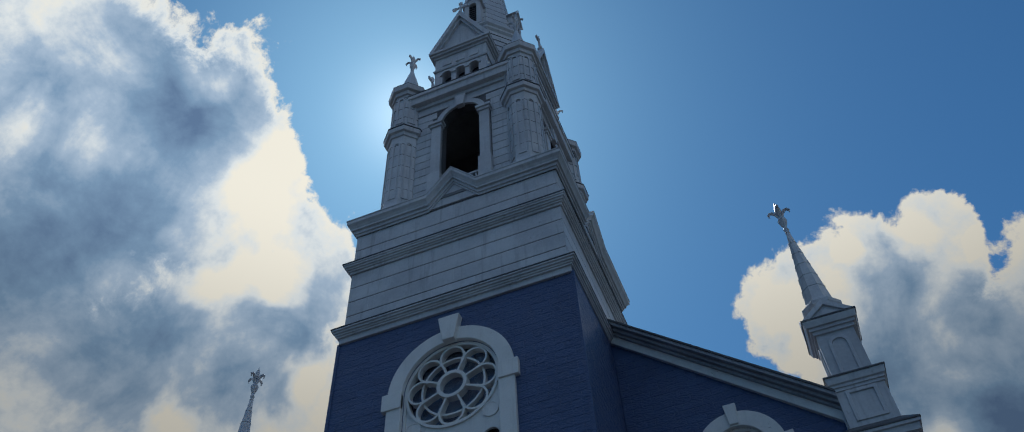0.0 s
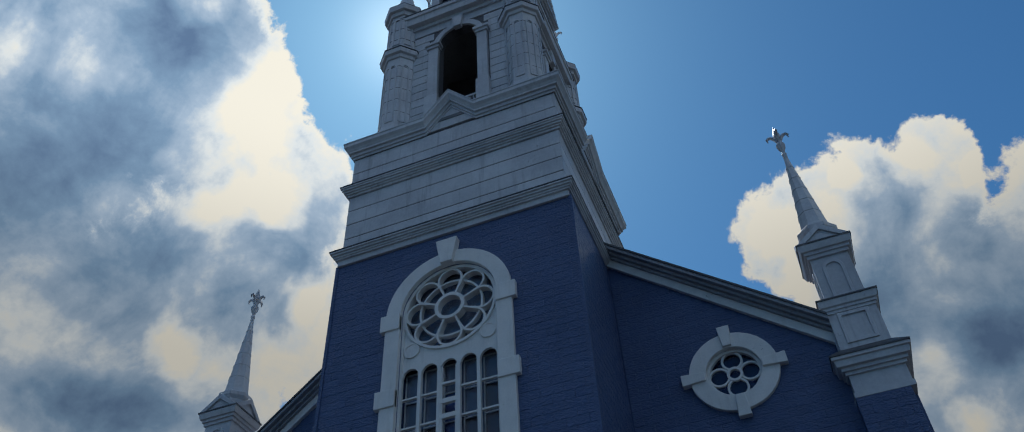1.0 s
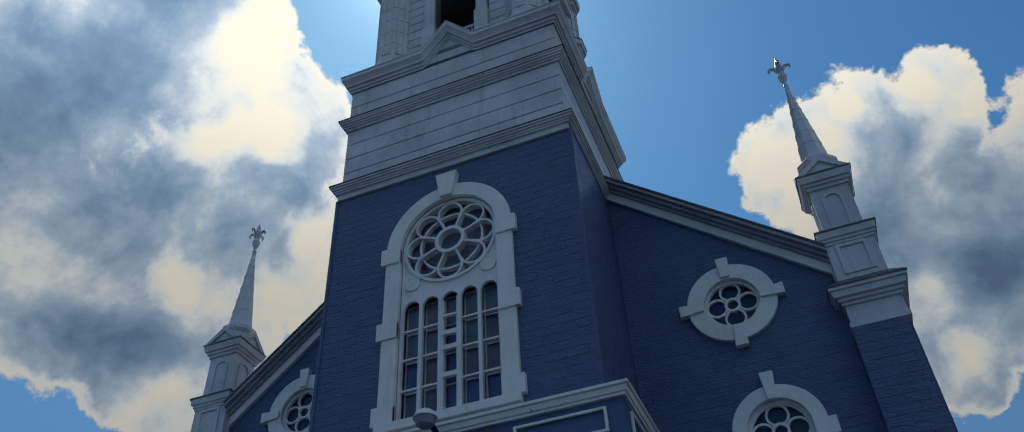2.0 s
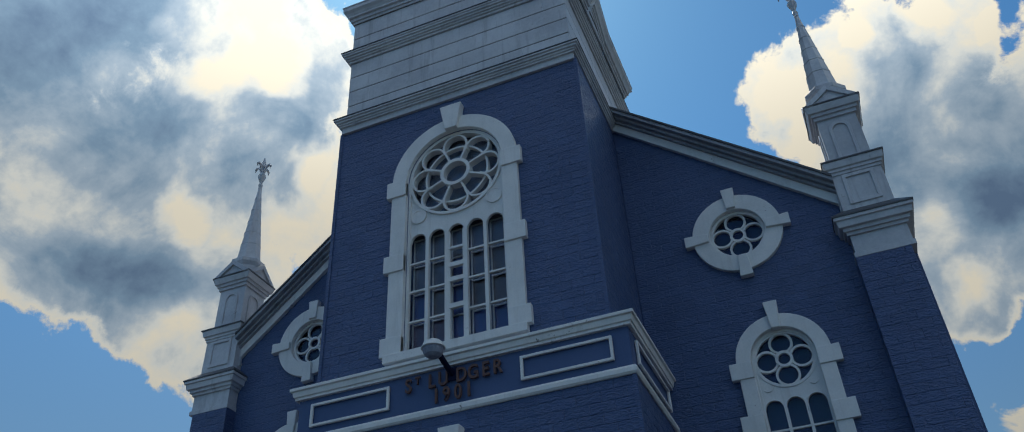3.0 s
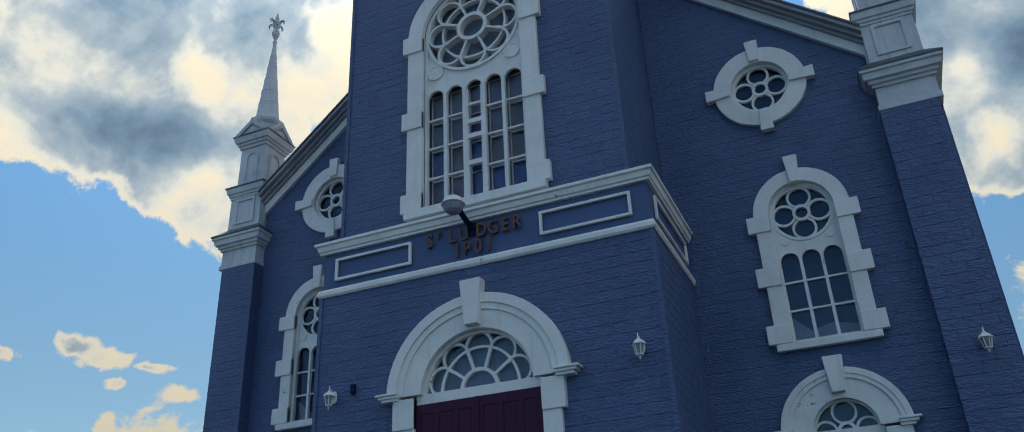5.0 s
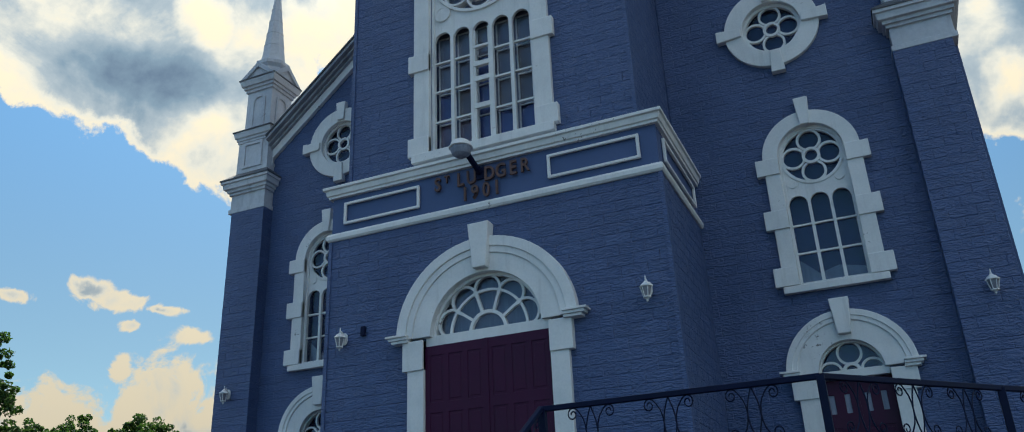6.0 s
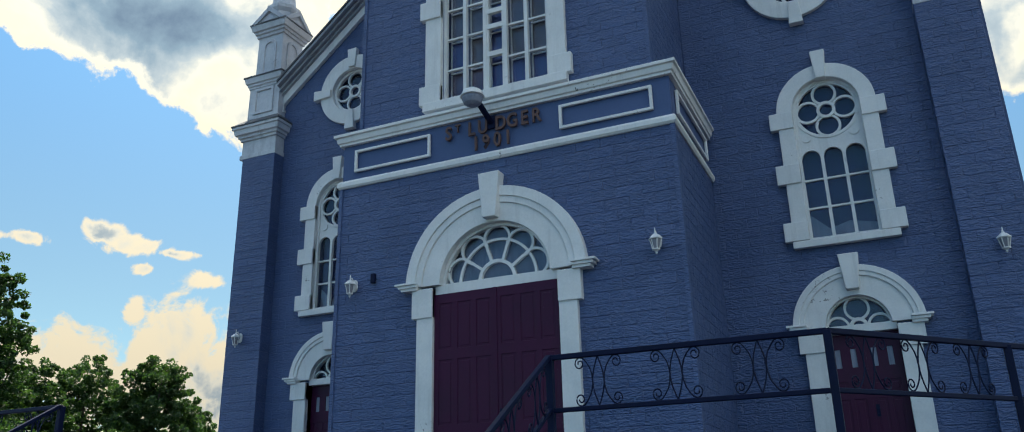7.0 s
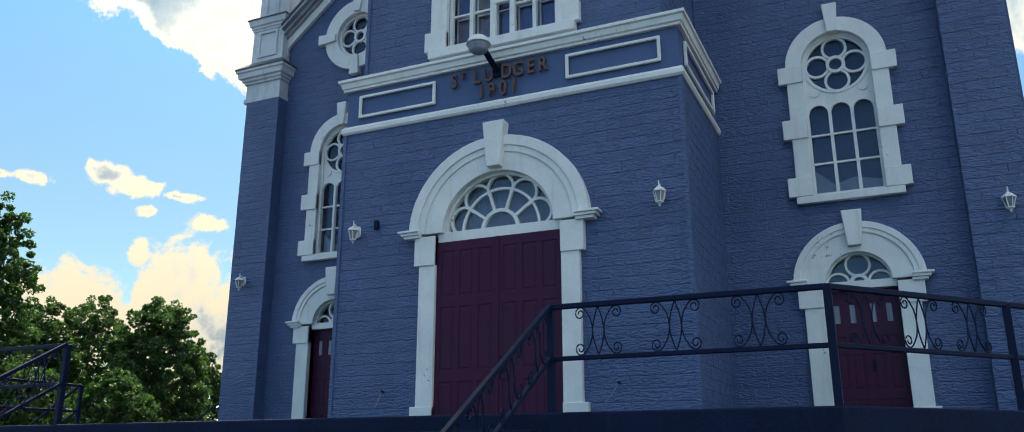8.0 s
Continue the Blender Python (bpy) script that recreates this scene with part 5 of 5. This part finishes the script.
railing("black iron railing round the far platform corner",
        [((-4.22, -7.62, TOP), (-9.75, -7.62, TOP)), ((-9.75, -7.62, TOP), (-9.75, -2.85, TOP))],
        [(-4.22, -7.62, TOP, 1.05), (-7.2, -7.62, TOP, 1.05), (-9.75, -7.62, TOP, 1.05), (-9.75, -2.85, TOP, 1.05)], (6, 5))
railing("black iron handrail down the side ramp", [((-9.80, -2.85, TOP), (-12.4, -2.85, TOP - 1.5))], [(-12.4, -2.85, TOP - 1.5, 1.05)], (0,))
railing("black iron handrail beside the side steps", [((-9.85, 1.5, TOP), (-12.4, 1.5, TOP - 1.5))], [(-9.85, 1.5, TOP, 1.05), (-12.4, 1.5, TOP - 1.5, 1.05)], (0,))
bm = bmesh.new()
v = [bm.verts.new(c) for c in ((-10.0, -3.0, 0), (-10.0, 1.7, 0), (-10.0, 1.7, SILL - .01), (-10.0, -3.0, SILL - .01), (-13.4, -3.0, 0.0), (-13.4, 1.7, 0.0))]
for f in ((0, 3, 2, 1), (3, 4, 5, 2), (0, 4, 3), (1, 2, 5), (0, 1, 5, 4)):
    bm.faces.new([v[i] for i in f])
tagged(part("ramp", bm, CONCRETE), "dark concrete ramp beside the platform", "ramp", kind="structure")


# ---- trees and far house ----
def leaf_material(name, a, b):
    m, n, bsdf = material(name)
    where = n.add("ShaderNodeNewGeometry")
    rnd = where.outputs["Random Per Island"]
    big = n.noise(where.outputs["Position"], 0.6, 3.0, 0.5)
    n.put(bsdf.inputs["Base Color"], n.mix(n.math("ADD", n.math("MULTIPLY", rnd, 0.6), n.math("MULTIPLY", big, 0.4)), a, b))
    bsdf.inputs["Roughness"].default_value = 0.55
    out = [q for q in m.node_tree.nodes if q.type == "OUTPUT_MATERIAL"][0]
    thru = n.add("ShaderNodeBsdfTranslucent")
    n.put(thru.inputs[0], n.mix(rnd, (0.03, 0.10, 0.016), (0.11, 0.22, 0.03)))
    mixer = n.add("ShaderNodeMixShader")
    mixer.inputs[0].default_value = 0.40
    n.put(mixer.inputs[1], bsdf.outputs[0]), n.put(mixer.inputs[2], thru.outputs[0])
    n.put(out.inputs[0], mixer.outputs[0])
    return m


LEAF = leaf_material("green leaves", (0.016, 0.046, 0.014), (0.056, 0.104, 0.024))
BARK = surface("grey brown bark", (0.05, 0.04, 0.03), (0.11, 0.09, 0.07), 0.9, 3, 20, 0.6, 0.02)


def tree(x, y, height, width, seed, low=0.12, leaves=9000, clumps=760):
    rng = np.random.default_rng(seed)
    t = base("tree", pose(x, y, 0), "leafy green deciduous tree with a dense rounded crown", "tree", "trees beside the church")
    bm = bmesh.new()
    tube(bm, [(0, 0, -0.1), (0.05, 0.02, height * 0.2), (-0.05, 0.05, height * 0.45), (0.04, 0, height * 0.8)], [0.026 * height, 0.020 * height, 0.014 * height, 0.004 * height], 8)
    mid = height * (0.5 + low / 2)
    cen = []
    for i in range(clumps):
        v = rng.normal(size=3)
        v /= np.linalg.norm(v)
        q = rng.uniform(0.2, 1.0) ** 0.42 * (0.93 + 0.07 * math.sin(5 * v[0] + seed) * math.cos(4 * v[2]))
        squeeze = 1.0 - 0.25 * max(v[2], 0)
        cen.append((v[0] * width / 2 * q * squeeze, v[1] * width / 2 * q * squeeze, mid + v[2] * (height - mid) * q * 1.02))
    for c in cen[:16]:
        s = Vector((0, 0, height * rng.uniform(0.25, 0.5)))
        e = Vector(c)
        tube(bm, [s, s.lerp(e, 0.5) + Vector((0, 0, 0.04 * height)), e], [0.010 * height, 0.006 * height, 0.002 * height], 5)
    part("trunk", bm, BARK, t)
    cen = np.array(cen)
    pick = rng.integers(0, clumps, leaves)
    size = width * rng.uniform(0.024, 0.06, clumps)
    off = rng.normal(size=(leaves, 3))
    off /= np.linalg.norm(off, axis=1)[:, None]
    pos = cen[pick] + off * (size[pick] * rng.uniform(0.35, 1.08, leaves) ** 0.6)[:, None] * (1, 1, 0.8)
    u = rng.normal(size=(leaves, 3))
    u /= np.linalg.norm(u, axis=1)[:, None]
    w = np.cross(u, rng.normal(size=(leaves, 3)))
    w /= np.linalg.norm(w, axis=1)[:, None]
    s = rng.uniform(0.045, 0.105, leaves)[:, None]
    verts = np.stack([pos - u * s, pos + w * s * 0.6, pos + u * s, pos - w * s * 0.6], 1).reshape(-1, 3)
    me = bpy.data.meshes.new("crown")
    me.from_pydata(verts.tolist(), [], np.arange(leaves * 4).reshape(-1, 4).tolist())
    me.materials.append(LEAF)
    ob = new("crown", me)
    ob.parent = t
    return t


def spot(az, dist):
    return EYE[0] + dist * math.sin(radians(az)), EYE[1] + dist * math.cos(radians(az))


for az, dist, h, wd, seed, cnt in ((-47.0, 45, 9.6, 5.8, 1, 15000), (-50.9, 52, 10.8, 5.6, 2, 11000), (-56.6, 44, 13.4, 5.4, 3, 13000), (-53.4, 49, 10.0, 5.0, 4, 10000),
                                   (-44.2, 58, 8.4, 4.2, 5, 7000), (-49.0, 40, 5.4, 4.2, 6, 6000), (-54.3, 38, 5.6, 4.6, 7, 7000), (-46.0, 50, 6.6, 5.0, 8, 6000),
                                   (-59.5, 46, 11.5, 6.0, 9, 6000), (-51.8, 42, 4.8, 4.0, 10, 6000)):
    tree(*spot(az, dist), h, wd, seed, leaves=int(cnt * 4.6), low=0.02)

hx, hy = spot(-43.9, 62)
house = base("house", pose(hx, hy, 0, 0, 0, 40), "small distant house with a grey shingle roof", "house")
bm = bmesh.new()
plate(bm, [(-4, 0), (4, 0), (4, 3.4), (-4, 3.4)], [[(-2.6, 1.2), (-1.4, 1.2), (-1.4, 2.5), (-2.6, 2.5)], [(1.4, 1.2), (2.6, 1.2), (2.6, 2.5), (1.4, 2.5)]], -3, -2.8)
box(bm, -4, -3.8, -2.8, 3, 0, 3.4), box(bm, 3.8, 4, -2.8, 3, 0, 3.4), box(bm, -3.8, 3.8, 2.8, 3, 0, 3.4)
part("wall", bm, TIN, house)
bm = bmesh.new()
v = [bm.verts.new(c) for c in ((-4.4, -3.5, 3.2), (4.4, -3.5, 3.2), (4.4, 3.5, 3.2), (-4.4, 3.5, 3.2), (-4.4, 0, 5.3), (4.4, 0, 5.3))]
for f in ((0, 1, 5, 4), (2, 3, 4, 5), (0, 4, 3), (1, 2, 5), (0, 3, 2, 1)):
    bm.faces.new([v[i] for i in f])
part("roof", bm, ROOF, house)
for x in (-2, 2):
    bm = bmesh.new()
    box(bm, x - 0.6, x + 0.6, -2.93, -2.88, 1.2, 2.5)
    part("window", bm, GLASS, house)

# ---- siding blocks and tin panels ----
COURSE, LONG, PROUD = 0.19, 0.44, 0.019
shared, rest = {}, {}


def span(poly, lo, hi):
    """Least and greatest x of an outline between two heights."""
    xs = []
    k = len(poly)
    for i in range(k):
        (x0, z0), (x1, z1) = poly[i], poly[(i + 1) % k]
        if lo <= z0 <= hi:
            xs.append(x0)
        for z in (lo, hi):
            if (z0 - z) * (z1 - z) < 0:
                xs.append(x0 + (x1 - x0) * (z - z0) / (z1 - z0))
    return (min(xs), max(xs)) if xs else None


NX, NZ = 6, 4
chips = random.Random(5)


def block_verts(w, h, depth, chamfer, gap):
    """A block of rough stone pattern: a flat rim and an uneven front."""
    a, b = w / 2 - gap, h / 2 - gap
    out = [(-a, 0, -b), (a, 0, -b), (a, 0, b), (-a, 0, b)]
    for j in range(NZ):
        for i in range(NX):
            rim = i in (0, NX - 1) or j in (0, NZ - 1)
            u = -1 + 2 * i / (NX - 1)
            v = -1 + 2 * j / (NZ - 1)
            y = depth * (0.70 if rim else chips.uniform(0.90, 1.06))
            if not rim:
                u, v = u * 1.58 + chips.uniform(-0.05, 0.05), v * 2.55 + chips.uniform(-0.08, 0.08)
            out.append((u * a, -y, v * b))
    return out


def front_index(i, j):
    return 4 + j * NX + i


BLOCK_FACES = [(front_index(i, j), front_index(i + 1, j), front_index(i + 1, j + 1), front_index(i, j + 1)) for i in range(NX - 1) for j in range(NZ - 1)]
BLOCK_FACES += [(0, 1) + tuple(front_index(i, 0) for i in range(NX - 1, -1, -1)), (1, 2) + tuple(front_index(NX - 1, j) for j in range(NZ - 1, -1, -1)),
                (2, 3) + tuple(front_index(i, NZ - 1) for i in range(NX)), (3, 0) + tuple(front_index(0, j) for j in range(NZ))]


def panel_verts(w, h, depth, chamfer, gap):
    a, b = w / 2 - gap * 0.08, h / 2 - gap
    c, d = a - 0.0008, b - chamfer
    return [(-a, 0, -b), (a, 0, -b), (a, 0, b), (-a, 0, b), (-c, -depth * 0.95, -d), (c, -depth * 1.05, -d), (c, -depth, d), (-c, -depth * 0.97, d)]


PANEL_FACES = [(4, 5, 6, 7), (0, 1, 5, 4), (1, 2, 6, 5), (2, 3, 7, 6), (3, 0, 4, 7)]


def courses(x0, x1, z0, z1, holes, height, length, limit=None, least=0.05):
    """Rows of running-bond blocks (x, z, width, height) that leave the openings free."""
    out = []
    rows = max(1, round((z1 - z0) / height))
    h = (z1 - z0) / rows
    for r in range(rows):
        lo, hi = z0 + r * h, z0 + (r + 1) * h
        a, b = x0, x1
        if limit:
            q = limit(hi)
            a, b = max(a, -q), min(b, q)
        cuts = sorted(s for s in (span(p, lo, hi) for p in holes) if s)
        free, at = [], a
        for c0, c1 in cuts:
            if c1 + 0.06 < at or c0 - 0.06 > b:
                continue
            if c0 - 0.06 > at:
                free.append((at, c0 - 0.06))
            at = max(at, c1 + 0.06)
        if at < b:
            free.append((at, b))
        first = x0 - (length / 2 if r % 2 else 0) - length * math.ceil(1)
        for f0, f1 in free:
            x = first + length * math.floor((f0 - first) / length)
            while x < f1:
                p, q = max(x, f0), min(x + length, f1)
                if q - p > least:
                    out.append(((p + q) / 2, (lo + hi) / 2, q - p, h))
                x += length
    return out


def lay(parent, m, items, mat, name, near=None, depth=PROUD, chamfer=0.009, gap=0.0015):
    """Blocks on a wall: those that near() picks are parts of their own, the rest are one part."""
    verts, faces = [], []
    tin = name == "tin_panel"
    shape, sides = (panel_verts, PANEL_FACES) if tin else (block_verts, BLOCK_FACES)
    for x, z, w, h in items:
        if near and near(x, z):
            key = (name, mat.name, round(w, 3), round(h, 3), chips.randrange(6))
            if key not in shared:
                me = bpy.data.meshes.new(name)
                me.from_pydata(shape(w, h, depth, min(chamfer, w / 4), gap), [], sides)
                me.materials.append(mat)
                shared[key] = me
            ob = new(name, shared[key])
            ob.parent = parent
            ob.matrix_basis = m @ Matrix.Translation((x, 0, z))
        else:
            s = len(verts)
            for v in shape(w, h, depth, min(chamfer, w / 4), gap):
                verts.append(tuple(m @ Vector((v[0] + x, v[1], v[2] + z))))
            faces += [tuple(i + s for i in f) for f in sides]
    if verts:
        rest.setdefault((parent, name, mat), []).append((verts, faces))


def join_rest():
    """Each wall's blocks that are not parts of their own, as one part."""
    for (parent, name, mat), lots in rest.items():
        verts, faces = [], []
        for v, f in lots:
            k = len(verts)
            verts += v
            faces += [tuple(i + k for i in q) for q in f]
        me = bpy.data.meshes.new(name + "s")
        me.from_pydata(verts, [], faces)
        me.materials.append(mat)
        ob = new(name + "s", me)
        ob.parent = parent
        ob["kind"] = "stuff"


def wide(poly, d):
    cx = sum(p[0] for p in poly) / len(poly)
    return [(x + (d if x > cx else -d), z) for x, z in poly]


# plain corner boards
def corner_board(parent, x, y, lo, hi, sx):
    bm = bmesh.new()
    box(bm, x - 0.022 if sx < 0 else x - 0.055, x + 0.055 if sx < 0 else x + 0.022, y - 0.022, y + 0.075, lo, hi)
    part("corner_board", bm, BLUE, parent, bevel=0.006)


for s in (1, -1):
    corner_board(wall_porch, s * PORCH_X, PORCH_Y, SILL, 7.6, s)
    corner_board(wall_tower, s * (TOWER + 0.02), -2.87, 8.75, 15.26, s)
gable = lambda z: (18.42 - 0.45 - z) / RAKE
for s in (1, -1):
    holes = [wide(shifted(SIDE_WIN, 5.52 * s), 0.12), wide(shifted(SIDE_DOOR, 5.50 * s), 0.15), wide(shifted(OCULUS, 5.24 * s), 0.15)]
    a, b = sorted((s * 2.96, s * 7.31))
    near = (lambda x, z: z < 7.6 and x > 3.3) if s > 0 else None
    lay(wall_front, pose(0, 0.02, 0), courses(a, b, SILL, 14.9, holes, COURSE, LONG, gable), BLUE, "siding_block", near)

m_right, m_left = pose(0, 0, 0, 0, 0, 90), pose(0, 0, 0, 0, 0, -90)
lay(wall_porch, pose(0, PORCH_Y + 0.02, 0), courses(-PORCH_X, PORCH_X, SILL, 7.62, [wide(arch(0, 1.17, SILL - 0.1, 5.4), 0.16)], COURSE, LONG), BLUE, "siding_block",
    lambda x, z: z < 5.9 and x > -1.5)
lay(wall_porch, pose(PORCH_X - 0.02, 0, 0) @ m_right, courses(PORCH_Y, 0.0, SILL, 7.62, [], COURSE, LONG), BLUE, "siding_block", lambda x, z: z < 4.6)
lay(wall_porch, pose(-PORCH_X + 0.02, 0, 0) @ m_left, courses(0.0, -PORCH_Y, SILL, 7.62, [], COURSE, LONG), BLUE, "siding_block")
lay(wall_tower, pose(0, -2.85, 0), courses(-TOWER - 0.02, TOWER + 0.02, 8.78, 15.2, [wide(TOWER_WIN, 0.15)], COURSE, LONG), BLUE, "siding_block", lambda x, z: abs(x) > 1.4 and z < 11.5)
lay(wall_tower, pose(TOWER, 0, 0) @ m_right, courses(-2.87, 0.0, 8.7, 15.2, [], COURSE, LONG), BLUE, "siding_block")
lay(wall_tower, pose(-TOWER, 0, 0) @ m_left, courses(0.0, 2.87, 8.7, 15.2, [], COURSE, LONG), BLUE, "siding_block")
for s in (1, -1):
    pier = bpy.data.objects["wall_pier_east" if s > 0 else "wall_pier_west"]
    lay(pier, pose(0, -0.32, 0), courses(PIER * s - 0.505, PIER * s + 0.505, SILL, 10.25, [], COURSE, LONG), BLUE, "siding_block", lambda x, z: True)
    lay(pier, pose(PIER * s - 0.49 * s, 0, 0) @ (m_left if s > 0 else m_right), courses(*sorted((0.34 * s, 0.0)), SILL, 10.25, [], COURSE, LONG), BLUE, "siding_block", lambda x, z: True)
    lay(pier, pose(PIER * s + 0.49 * s, 0, 0) @ (m_right if s > 0 else m_left), courses(*sorted((-0.34 * s, 0.9 * s)), SILL, 10.25, [], COURSE, LONG), BLUE, "siding_block", lambda x, z: True)
for nm, m in FACE.items():
    for lo, hi in ((15.66, 17.62), (17.97, 19.12)):
        lay(wall_stage, m @ pose(0, -2.85, 0), courses(-2.86, 2.86, lo, hi, [], 0.49, 1.15), TIN, "tin_panel", (lambda x, z: True) if nm in ("front", "right") else None, 0.016, 0.006, 0.011)
    lay(belfry, m @ pose(0, -BELS[nm], 0), courses(-1.64, 1.64, 19.75, 24.75, [wide(BELL_OPEN, 0.3)], 0.36, 0.95), TIN, "tin_panel", (lambda x, z: True) if nm in ("front", "right") else None, 0.016, 0.006, 0.011)
join_rest()
